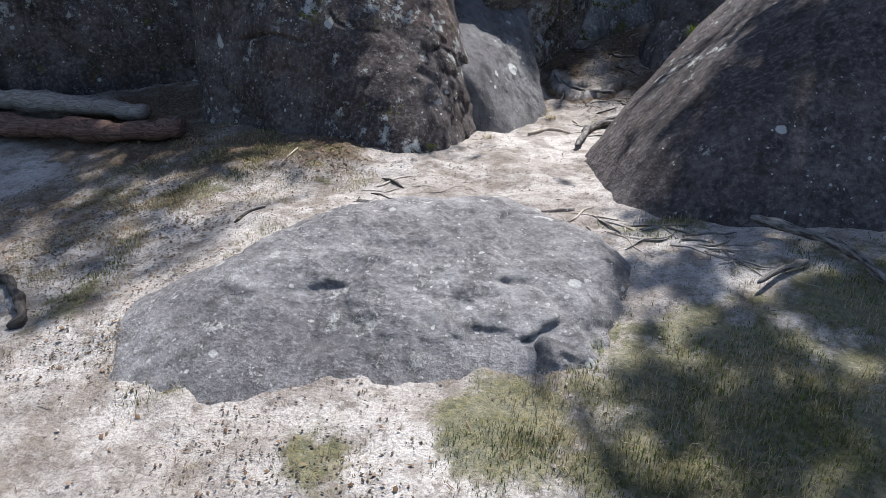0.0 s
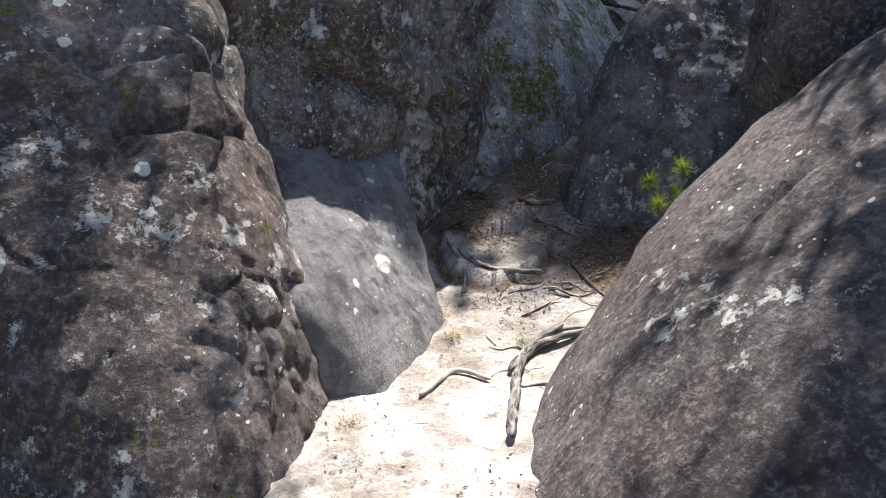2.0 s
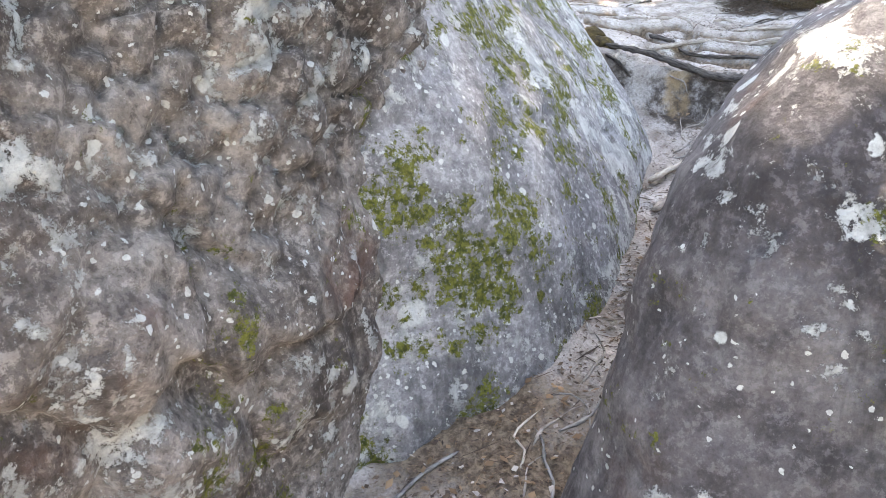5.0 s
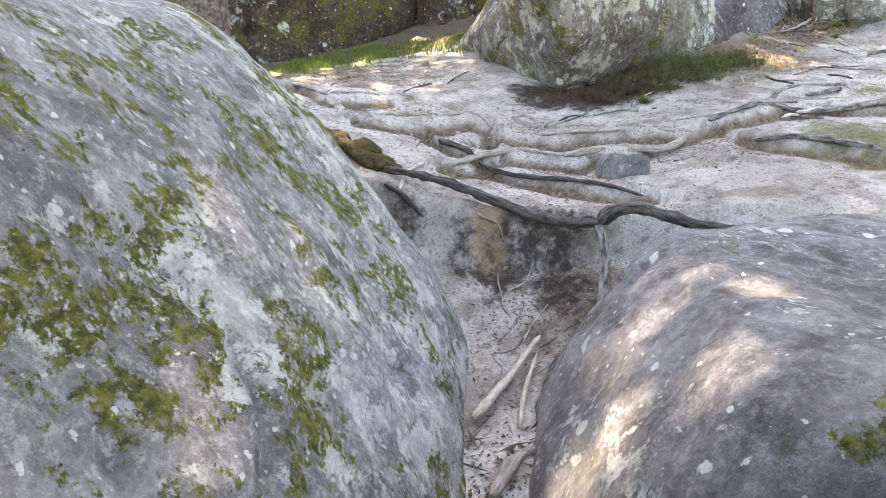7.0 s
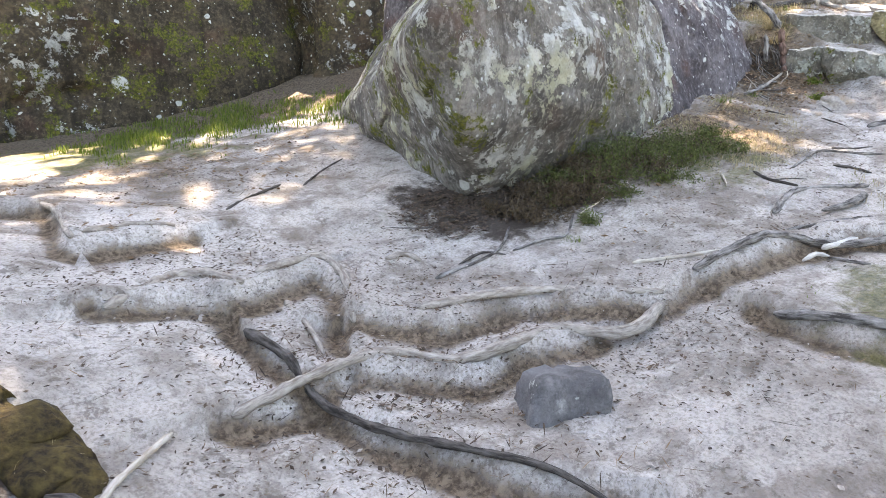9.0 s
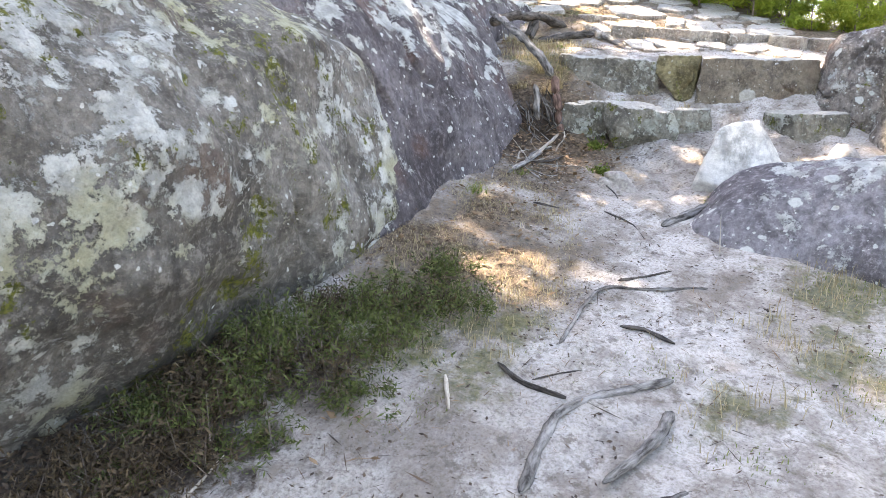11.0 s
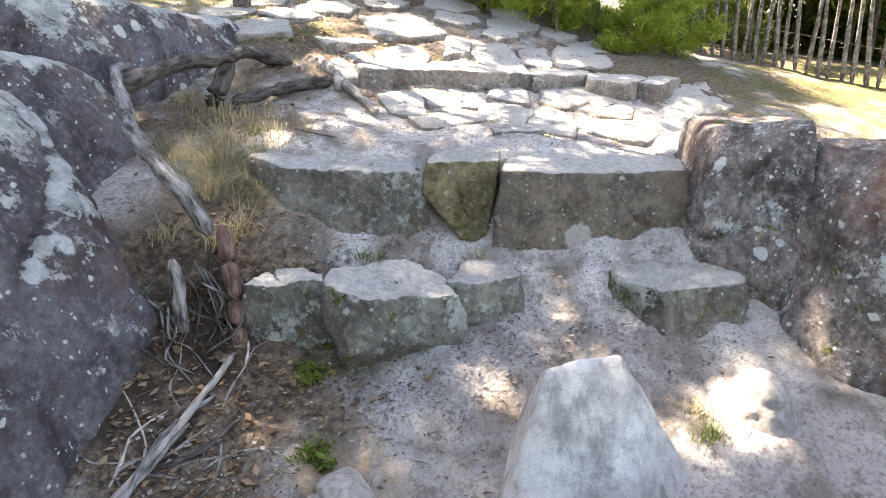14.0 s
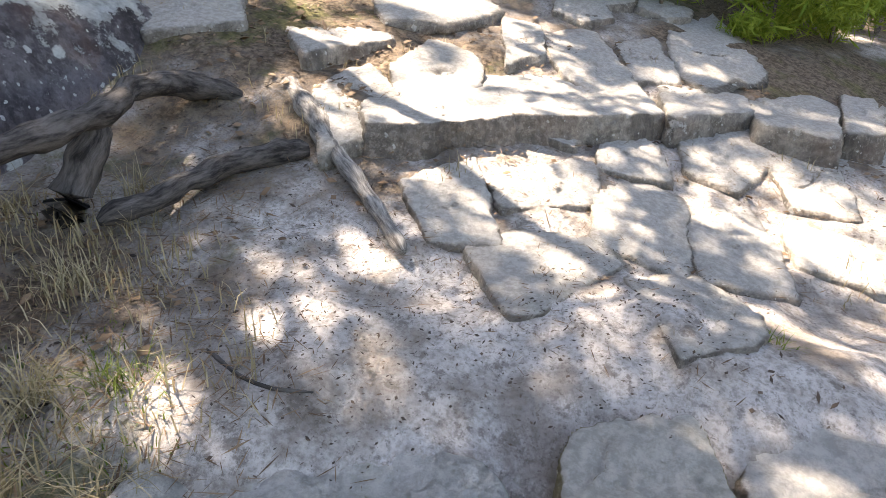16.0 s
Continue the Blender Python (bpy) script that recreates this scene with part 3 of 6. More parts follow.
rock((-0.9, 7.0, 0.8), [(-120, 12, (-1.3, 6.0, 0)), (-85, 25, (-.3, 5.42, 0)), (-80, 42, (-.2, 6.6, 1.2)), (-18, 22, (.12, 5.9, .1)), (10, 12, (.2, 7.2, 1)), (170, -3, (-2.45, 6.9, .5)),
     (90, 0, (-.7, 8.2, 1)), (0, 90, (0, 0, 2.5)), (0, -90, (0, 0, -.6))], DARK_STONE, "dark sandstone boulder spotted with pale lichen", seed=1, sub=7,
     knobs=[((.12, 6.15, .35), .5, .42, .19), ((-.1, 7.1, 1.75), .8, .3, .42)])
rock((-4.4, 9.3, .8), [(-80, 6, (-3.7, 7.9, .6)), (0, 0, (-2.0, 8.6, .5)), (180, 0, (-8, 9, 1)), (90, 0, (-4, 11.5, 1)), (0, 90, (0, 0, 3.0)), (0, -90, (0, 0, -.8))],
     DARK_STONE, "dark shaded sandstone boulder behind the clearing", seed=2, lump=.12, freq=.9)
rock((.5, 7.4, .1), [(-39, 54, (.5, 7.25, .55)), (15, -5, (1.08, 7.7, .2)), (-31, 33, (.82, 6.97, .0)), (-80, 15, (.3, 6.45, .0)), (-150, 5, (-.1, 7.0, .3)), (130, 0, (-.1, 8, .3)), (0, -90, (0, 0, -.5)), (0, 90, (0, 0, 1.0))],
     WEDGE_STONE, "smooth grey wedge-shaped rock against a boulder", seed=3, lump=.03, grain=.014, round_=22)
rock((.6, 9.6, 1.4), [(-39, 0, (1.75, 9.1, 1.3)), (-85, 22, (.05, 7.7, 1.68)), (-60, 5, (.9, 8.1, .7)), (30, 0, (2.4, 9.95, 2)), (170, 0, (-1.3, 9, 1)), (95, 0, (.5, 12.2, 1)), (0, 90, (0, 0, 2.95)),
     (0, -90, (0, 0, -.3))], PATCHY_STONE, "tall dark grey sandstone boulder with lichen and knobbly overhang", seed=4, lump=.08, grain=.02, sub=7,
     knobs=[((1.6, 8.9, 2.2), .9, .6, .13), ((2.3, 9.7, 2.3), .8, .6, .13), ((.3, 7.8, 1.5), 1.1, .28, .75), ((1.4, 8.5, .9), .7, .25, .45)])
rock((2.4, 11.0, .8), [(-38, 35, (3.3, 10.58, 1.53)), (-38, 5, (3.83, 10.62, .85)), (-75, 12, (2.2, 9.3, .8)), (50, 12, (4.22, 12.0, 1.4)), (150, 0, (1.0, 11.5, 1)), (-140, 0, (1.0, 9.6, 1)), (0, 90, (0, 0, 2.6)),
     (0, -90, (0, 0, .2))], MOSSY_STONE, "sloping grey boulder patched with green moss and lichen", seed=5, lump=.045, round_=12)
rock((3.1, 5.3, .5), [(175, 14, (1.04, 5.0, .0)), (178, 48, (1.95, 5.7, .65)), (-118, 30, (1.4, 3.95, .0)), (-95, 32, (2.3, 3.8, 0.1)), (142, 26, (1.62, 6.3, .1)), (95, 18, (2.4, 6.9, .6)), (0, 90, (0, 0, 2.0)), (0, 0, (5.6, 5, .5)), (0, -90, (0, 0, -.6))],
     BROWN_STONE, "large dark brown rounded sandstone boulder", seed=6, lump=.07, freq=1.0)
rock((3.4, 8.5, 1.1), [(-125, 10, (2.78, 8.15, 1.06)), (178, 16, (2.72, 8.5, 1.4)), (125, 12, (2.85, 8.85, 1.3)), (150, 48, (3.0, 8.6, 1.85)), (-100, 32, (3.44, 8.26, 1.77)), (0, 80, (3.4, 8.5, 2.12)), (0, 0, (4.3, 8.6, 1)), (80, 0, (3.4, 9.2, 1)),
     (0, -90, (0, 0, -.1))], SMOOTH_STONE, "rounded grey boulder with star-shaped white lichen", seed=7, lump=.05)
rock((5.0, 10.2, 1.0), [(135, 12, (4.25, 10.9, .95)), (150, 12, (3.88, 10.35, .78)), (140, 42, (4.45, 10.5, 1.36)), (-165, 10, (3.66, 9.9, .7)), (0, 87, (5, 10, 1.58)), (90, 25, (5, 11.12, 1.1)), (0, 0, (6.6, 10, 1)), (-100, 10, (5, 9.1, 1)), (0, -90, (0, 0, -.3))],
     LOW_STONE, "low rounded grey boulder beside the gap", seed=8, lump=.05, round_=11)
rock((4.4, 7.3, 1.3), [(180, -6, (3.23, 7.27, 1.52)), (148, 0, (3.3, 7.55, 1.6)), (-150, 0, (3.25, 6.95, 1.4)), (-110, 5, (3.9, 6.6, 1)), (0, 90, (0, 0, 3.0)), (0, 0, (5.8, 7, 1)), (90, 0, (4, 8.2, 1)), (0, -90, (0, 0, -.2))],
     DARK_STONE, "upright brown sandstone boulder with lichen", seed=9, lump=.1)
rock((7.9, 14.7, 2.9), [(-83, 0, (7.5, 13.34, 2.84)), (-83, -34, (7.0, 13.6, 2.1)), (163, -22, (6.64, 13.75, 2.6)), (150, 40, (6.66, 13.8, 3.2)), (-72, 14, (8.75, 13.68, 2.95)), (-78, 50, (8.0, 13.75, 3.48)), (0, 85, (7.5, 14.5, 3.8)), (90, 0, (8, 16.5, 3)), (-12, 8, (9.3, 14.0, 2.9)),
     (0, -90, (0, 0, 1.6))], CRUST_STONE, "big grey boulder crusted with yellow and white lichen", seed=10, lump=.07, round_=14, sub=7)
rock((9.7, 15.2, 3.0), [(-80, 15, (10.49, 14.12, 3.12)), (-76, 46, (10.1, 14.32, 3.56)), (-110, 20, (8.9, 13.85, 3.1)), (-14, 4, (11.16, 14.3, 3.0)), (0, 80, (10, 15, 3.95)), (180, 0, (8.4, 15, 3)), (90, 0, (10, 17, 3)), (0, -90, (0, 0, 1.8))],
     BLOTCH_STONE, "smooth dark grey boulder with white lichen blots", seed=11, lump=.05, round_=20, sub=7)
rock((11.3, 15.5, 3.3), [(-80, 20, (11.4, 14.85, 3.55)), (0, 80, (11.3, 15.4, 3.85)), (-5, 20, (11.9, 15.3, 3.5)), (180, 0, (10.5, 15.3, 3.4)), (90, 0, (11.3, 16.4, 3.4)), (0, -90, (0, 0, 2.6))],
     BLOTCH_STONE, "lichen-covered rock behind an exposed root", seed=12, sub=6, lump=.04)
rock((12.9, 16.1, 3.9), [(-85, 6, (12.9, 15.38, 3.8)), (0, 85, (12.9, 16.2, 4.08)), (-85, 45, (12.9, 15.5, 3.98)), (-5, 6, (13.66, 15.7, 3.9)), (180, 5, (11.8, 16.2, 3.9)), (90, 0, (12.9, 17.2, 4)), (0, -90, (0, 0, 3))],
     BLOTCH_STONE, "dark rounded boulder at the top of the bank", seed=13, sub=6, lump=.05)
rock((10.85, 11.75, 2.25), [(180, 38, (10.54, 11.95, 2.57)), (165, 66, (10.9, 12.24, 2.72)), (185, 8, (10.2, 12.1, 2.2)), (100, 36, (10.75, 12.65, 2.43)), (0, 86, (11.0, 11.8, 2.74)), (15, 38, (11.05, 12.0, 2.68)), (-90, 10, (11.3, 10.7, 2.4)), (0, -90, (0, 0, 1.9))],
     SPOT_STONE, "low grey rock with round white lichen spots", seed=14, lump=.04)
rock((11.28, 12.56, 2.56), [(155, 24, (11.03, 12.72, 2.62)), (-158, 34, (11.2, 12.52, 2.70)), (-110, 26, (11.28, 12.38, 2.62)), (100, 18, (11.2, 12.80, 2.6)), (30, 40, (11.45, 12.62, 2.72)), (-60, 28, (11.46, 12.4, 2.62)), (178, -22, (11.0, 12.6, 2.46)), (120, 66, (11.24, 12.68, 2.85)),
     (0, -90, (0, 0, 2.25))], WHITE_STONE, "pale freshly broken angular stone on sand", lump=.014, grain=.008, round_=40, seed=15, sub=6, kind_name="broken_stone", cat="stone")
rock((12.8, 12.0, 3.05), [(178, 14, (12.33, 12.1, 3.05)), (150, 55, (12.44, 12.05, 3.42)), (0, 84, (12.8, 12.0, 3.47)), (100, 14, (12.6, 12.38, 3.15)), (140, 8, (12.42, 12.3, 3.1)), (0, 0, (13.4, 11.8, 3)), (-90, 4, (12.8, 11.86, 3)), (0, -90, (0, 0, 2.4))],
     PATCHY_STONE, "dark grey lichened boulder flanking the stone steps", seed=16, sub=6, lump=.035, round_=22, freq=2.6, ledges=[((12.6, 12.0, 3.45), 80, .3, .05)])
rock((12.5, 11.2, 2.85), [(172, 10, (11.98, 11.5, 2.8)), (165, 44, (12.12, 11.5, 3.22)), (0, 82, (12.5, 11.2, 3.42)), (88, 12, (12.3, 11.92, 3.1)), (130, 10, (12.1, 11.84, 2.9)), (0, 0, (13.4, 11, 3)), (-100, 0, (12.6, 10.1, 3)), (0, -90, (0, 0, 2.2))],
     PATCHY_STONE, "second dark grey boulder flanking the stone steps", seed=17, sub=6, lump=.045, round_=18, freq=2.2)
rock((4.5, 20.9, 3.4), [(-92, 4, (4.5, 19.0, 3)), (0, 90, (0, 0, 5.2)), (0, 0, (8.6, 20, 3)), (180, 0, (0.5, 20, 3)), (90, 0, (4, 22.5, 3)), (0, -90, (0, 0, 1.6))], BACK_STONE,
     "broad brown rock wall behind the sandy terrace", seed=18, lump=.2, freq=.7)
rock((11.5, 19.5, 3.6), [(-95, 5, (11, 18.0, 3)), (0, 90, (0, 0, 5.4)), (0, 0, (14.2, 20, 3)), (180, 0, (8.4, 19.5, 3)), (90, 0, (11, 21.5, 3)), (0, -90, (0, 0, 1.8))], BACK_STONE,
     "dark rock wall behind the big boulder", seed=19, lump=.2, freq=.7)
rock((-.1, 3.45, -.4), [(20, 88, (.3, 3.5, .1)), (-95, 72, (.1, 2.95, .0)), (-92, 54, (0, 2.48, -.2)), (88, 62, (-.1, 4.4, -.06)), (35, 52, (.95, 3.8, -.02)), (-25, 40, (1.08, 3.25, -.08)), (140, 58, (-1.0, 3.8, -.12)), (-155, 60, (-1.5, 2.7, -.26)), (-120, 58, (-1.2, 2.4, -.28)), (0, -90, (0, 0, -.9))],
     SLAB_STONE, "broad low rock slab rising out of the sand", seed=20, lump=.05, grain=.02, round_=18, crack=2.0, sub=7, ledges=[((-.68, 3.02, .0), 4, .34, .032), ((.42, 2.72, -.05), -12, .3, .035), ((.1, 3.7, .1), 30, .4, .012)], kind_name="rock_slab", cat="rock")
rock((.62, 2.66, -.17), [(-90, 35, (.62, 2.58, -.14)), (0, 80, (.62, 2.66, -.08)), (0, 20, (.74, 2.66, -.12)), (180, 20, (.48, 2.68, -.12)), (90, 30, (.62, 2.75, -.12)), (0, -90, (0, 0, -.4))], SLAB_STONE,
     "small rounded stone at the slab's edge", seed=26, lump=.015, freq=5, sub=4, kind_name="stone", cat="stone")
rock((5.98, 12.0, 1.55), [(-120, 20, (5.9, 11.9, 1.58)), (0, 80, (5.98, 12, 1.72)), (60, 10, (6.1, 12.1, 1.6)), (-30, 10, (6.08, 11.85, 1.6)), (150, 10, (5.85, 12.1, 1.6)), (0, -90, (0, 0, 1.35))], WEDGE_STONE,
     "small grey stone half sunk in sand", seed=22, lump=.03, freq=4, sub=4, kind_name="stone", cat="stone")
rock((10.85, 13.3, 2.48), [(-150, 30, (10.78, 13.22, 2.5)), (0, 80, (10.85, 13.3, 2.56)), (60, 30, (10.92, 13.36, 2.5)), (-40, 30, (10.92, 13.24, 2.5)), (140, 30, (10.78, 13.37, 2.5)), (0, -90, (0, 0, 2.3))], CLOD,
     "small rounded stone half sunk in sand", seed=23, lump=.02, freq=4, sub=4, round_=5, kind_name="stone", cat="stone")
rock((11.75, 12.05, 2.6), [(170, 25, (11.67, 12.05, 2.64)), (0, 80, (11.75, 12.05, 2.71)), (60, 25, (11.83, 12.12, 2.62)), (-60, 25, (11.8, 11.95, 2.62)), (110, 25, (11.73, 12.15, 2.62)), (-120, 25, (11.7, 11.96, 2.62)), (0, 25, (11.85, 12.05, 2.62)), (0, -90, (0, 0, 2.4))], CLOD,
     "small rounded grey stone on sandy soil", seed=24, lump=.02, freq=4, sub=4, round_=5, kind_name="stone", cat="stone")


def flag(outline, top, slope, thick, label="pale worn sandstone flag set in sand", lean=4, mat=None, seed=0, sub=5, sharp=40, lump=.02, under=(), grow=1.13):
    """A stone of the steps: its outline from above, the height of its top, how that rises with y, and its thickness."""
    o = np.array(outline)
    c = o.mean(0)
    o = c + (o - c) * grow
    if thick < .2 and top > 3.1:
        top = float(np.mean([on_ground(*q) for q in o] + [on_ground(*c)])) + (0.035 if top > 3.7 else 0.02)
    o = o[np.argsort(np.arctan2(o[:, 1] - c[1], o[:, 0] - c[0]))]
    tilt = np.array((0.0, slope))
    if thick < .2 and top > 3.1:
        tilt = np.array([float(level(c[0] + .25, c[1])[0] - level(c[0] - .25, c[1])[0]), float(level(c[0], c[1] + .25)[0] - level(c[0], c[1] - .25)[0])]) * 1.8
    run = float(np.hypot(*tilt))
    facets = [(math.degrees(math.atan2(-tilt[1], -tilt[0])), 90 - math.degrees(math.atan(run)), (c[0], c[1], top)), (0, -90, (0, 0, top - thick))]
    for p, q in zip(o, np.roll(o, -1, 0)):
        m, d = (p + q) / 2, q - p
        facets.append((math.degrees(math.atan2(-d[0], d[1])), lean, (m[0], m[1], top + float(tilt @ (m - c)) - 0.02)))
    return rock((c[0], c[1], top - thick * 0.5), facets + list(under), mat or FLAG_STONE, label, lump=lump, grain=.009, freq=4.5, crack=.3, round_=sharp, seed=seed + c[0], sub=sub, kind_name="step_stone", group="stones of the rough steps", cat="step stone")


flag([(13.44, 14.52), (13.73, 14.55), (14.09, 14.31), (13.69, 14.08), (13.53, 14.06), (13.38, 14.25), (13.21, 14.37)], 3.68, 0.10, 0.26, "thick worn sandstone block of the upper step", lump=.016, sub=6)
flag([(14.51, 14.43), (14.86, 14.11), (14.51, 13.76), (14.15, 13.56), (14.04, 13.59), (13.89, 13.81), (13.66, 14.01), (13.87, 14.17)], 3.64, 0.10, 0.26, "thick worn sandstone block of the upper step", lump=.016, sub=6)
flag([(14.72, 13.62), (15.03, 13.47), (14.74, 13.25), (14.46, 13.22), (14.15, 13.51)], 3.59, 0.11, 0.24, "thick worn sandstone block of the upper step", sub=5)
flag([(14.66, 13.20), (15.11, 12.92), (14.95, 12.81), (14.32, 12.87), (14.36, 13.16)], 3.54, 0.11, 0.22, "thick worn sandstone block of the upper step", sub=5)
flag([(15.28, 12.75), (15.29, 12.59), (14.58, 12.66), (14.50, 12.82)], 3.51, 0.11, 0.20, "thick worn sandstone block of the upper step", sub=5)
flag([(13.90, 15.12), (14.31, 15.25), (14.51, 15.04), (14.11, 14.75), (13.62, 14.87)], 3.86, 0.11, 0.20, sub=5)
flag([(13.47, 14.76), (13.77, 14.68), (13.59, 14.48), (13.39, 14.40), (13.12, 14.52)], 3.81, 0.11, 0.15, sub=5)
flag([(13.86, 14.61), (14.30, 14.61), (14.22, 14.37), (13.96, 14.27), (13.49, 14.40)], 3.80, 0.11, 0.15, sub=5)
flag([(14.30, 14.84), (14.81, 15.22), (15.41, 14.99), (14.92, 14.50), (14.52, 14.61)], 3.84, 0.11, 0.15, sub=5)
flag([(14.86, 14.45), (14.89, 14.26), (14.52, 14.14), (14.29, 14.25)], 3.78, 0.11, 0.15, sub=5)
flag([(14.81, 14.22), (15.10, 14.01), (14.37, 13.64), (14.08, 13.61), (14.40, 14.01)], 3.74, 0.11, 0.15, sub=5)
flag([(15.03, 13.88), (15.27, 13.70), (14.71, 13.53), (14.59, 13.71)], 3.69, 0.11, 0.12, sub=5)
flag([(15.67, 13.68), (16.34, 13.40), (15.17, 13.13), (14.58, 13.31), (14.94, 13.56)], 3.56, 0.11, 0.12, sub=5)
# the rough paving goes on up the hill
g_flag = np.random.default_rng(21)
for x, y, size in [(13.75, 15.5, .26), (14.3, 15.62, .28), (14.9, 15.6, .3), (15.5, 15.35, .28), (15.95, 14.85, .3), (15.55, 14.6, .24), (15.75, 14.15, .28), (16.2, 14.3, .24), (15.35, 14.15, .2), (15.85, 13.72, .2), (14.6, 16.1, .26), (15.3, 15.95, .28), (14.0, 16.0, .25)]:
    turn = np.sort(g_flag.uniform(0, 2 * np.pi / 6, 6) * .7 + np.arange(6) * 2 * np.pi / 6)
    flag([(x + size * g_flag.uniform(.85, 1.2) * math.cos(a), y + size * g_flag.uniform(.7, 1.0) * math.sin(a)) for a in turn], 3.9, 0.1, 0.14, sub=5)
flag([(13.16, 14.26), (13.44, 14.11), (13.04, 13.90), (12.95, 14.07)], 3.47, 0.11, 0.12, sub=5)
flag([(13.36, 14.01), (13.69, 13.83), (13.72, 13.73), (13.45, 13.69), (13.23, 13.92)], 3.42, 0.11, 0.10, sub=5)
flag([(13.86, 13.74), (14.06, 13.70), (14.03, 13.53), (13.80, 13.46), (13.71, 13.71)], 3.40, 0.12, 0.10, sub=5)
flag([(13.50, 13.68), (13.80, 13.57), (13.68, 13.40), (13.29, 13.35), (13.17, 13.36), (13.19, 13.63)], 3.37, 0.12, 0.10, sub=5)
flag([(13.80, 13.38), (13.88, 13.19), (13.36, 13.05), (13.27, 13.04), (13.20, 13.30), (13.41, 13.35)], 3.34, 0.12, 0.10, sub=5)
flag([(14.32, 13.46), (14.58, 13.20), (14.30, 13.08), (13.91, 13.22), (13.97, 13.41)], 3.34, 0.12, 0.10, sub=5)
flag([(14.17, 13.12), (14.51, 12.88), (13.95, 12.81), (13.91, 13.03)], 3.31, 0.12, 0.10, sub=5)
flag([(13.82, 13.04), (13.81, 12.82), (13.78, 12.62), (13.52, 12.67), (13.51, 13.01)], 3.32, 0.12, 0.12, sub=5)
flag([(14.52, 12.75), (15.23, 12.32), (14.01, 12.46), (13.75, 12.76), (14.04, 12.81)], 3.30, 0.12, 0.12, sub=5)
flag([(12.99, 13.50), (13.12, 13.33), (12.98, 13.16), (12.81, 13.18), (12.67, 13.34), (12.82, 13.42)], 3.34, 0.12, 0.10, sub=5)
flag([(12.96, 13.95), (13.11, 13.88), (13.20, 13.61), (13.08, 13.54), (12.76, 13.68), (12.72, 13.75)], 3.38, 0.12, 0.10, sub=5)
flag([(13.96, 14.06), (14.05, 13.84), (13.78, 13.83), (13.78, 14.01)], 3.42, 0.12, 0.10, sub=5)
flag([(14.18, 13.84), (14.28, 13.73), (14.12, 13.66), (13.98, 13.78)], 3.40, 0.12, 0.10, sub=5)
flag([(14.17, 12.55), (15.15, 11.86), (13.22, 12.09), (12.96, 12.44), (13.43, 12.57)], 3.215, 0.12, 0.14, sub=5)
flag([(14.61, 12.88), (15.67, 12.41), (14.94, 12.19), (14.19, 12.55), (14.03, 12.80)], 3.26, 0.12, 0.12, sub=5)
flag([(12.05, 13.47), (12.40, 13.55), (12.57, 13.28), (12.23, 13.17)], 3.34, 0.04, 0.36, "cracked keystone block between step stones", mat=OCHRE_STONE, lump=.014, sub=6, grow=1.0, lean=12, under=[(80, -36, (12.1, 13.38, 3.16)), (-75, -6, (12.2, 13.2, 3.15))])
flag([(12.14, 13.14), (12.42, 13.2), (12.76, 13.13), (12.94, 12.80), (12.74, 12.42), (12.52, 12.38), (12.34, 12.66), (12.17, 12.90)], 3.30, 0.05, 0.36, "large flat-topped step stone beside a crack", mat=CUT_STONE, lump=.02, sub=6, grow=1.03, lean=6)
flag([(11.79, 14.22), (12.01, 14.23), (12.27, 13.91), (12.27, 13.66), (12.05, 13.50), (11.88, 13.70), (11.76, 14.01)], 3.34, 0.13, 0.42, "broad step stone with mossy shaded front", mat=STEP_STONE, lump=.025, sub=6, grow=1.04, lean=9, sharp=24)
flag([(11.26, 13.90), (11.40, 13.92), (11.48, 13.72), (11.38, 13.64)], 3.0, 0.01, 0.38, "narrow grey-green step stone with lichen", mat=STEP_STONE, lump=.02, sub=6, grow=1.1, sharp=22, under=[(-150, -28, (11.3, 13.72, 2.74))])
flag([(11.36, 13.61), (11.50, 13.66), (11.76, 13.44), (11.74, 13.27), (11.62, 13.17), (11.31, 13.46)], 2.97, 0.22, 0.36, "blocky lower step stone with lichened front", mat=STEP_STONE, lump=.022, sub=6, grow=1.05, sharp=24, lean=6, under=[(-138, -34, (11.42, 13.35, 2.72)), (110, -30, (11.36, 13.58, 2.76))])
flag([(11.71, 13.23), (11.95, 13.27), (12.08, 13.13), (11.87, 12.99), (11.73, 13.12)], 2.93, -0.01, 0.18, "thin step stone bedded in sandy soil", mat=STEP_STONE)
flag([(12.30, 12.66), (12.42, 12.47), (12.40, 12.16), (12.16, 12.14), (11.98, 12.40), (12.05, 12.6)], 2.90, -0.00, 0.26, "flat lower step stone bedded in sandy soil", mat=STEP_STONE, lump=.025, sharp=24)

# ---- roots, sticks and logs ----
FINISH = {"bark": (ROOT_BARK, "dark bark-covered"), "grey": (GREY_WOOD, "weathered grey"), "sandy": (SANDY_WOOD, "sand-dusted brown"),
          "pale": (PALE_WOOD, "bleached pale"), "birch": (BIRCH_WOOD, "white-barked broken"), "dry": (DRY_WOOD, "silvery dry"), "red": (RED_BARK, "reddish bark-covered")}
WHERE = {"root": "tree root lying bare on the sand", "stick": "stick lying on the sandy ground", "log": "log lying on the bank"}


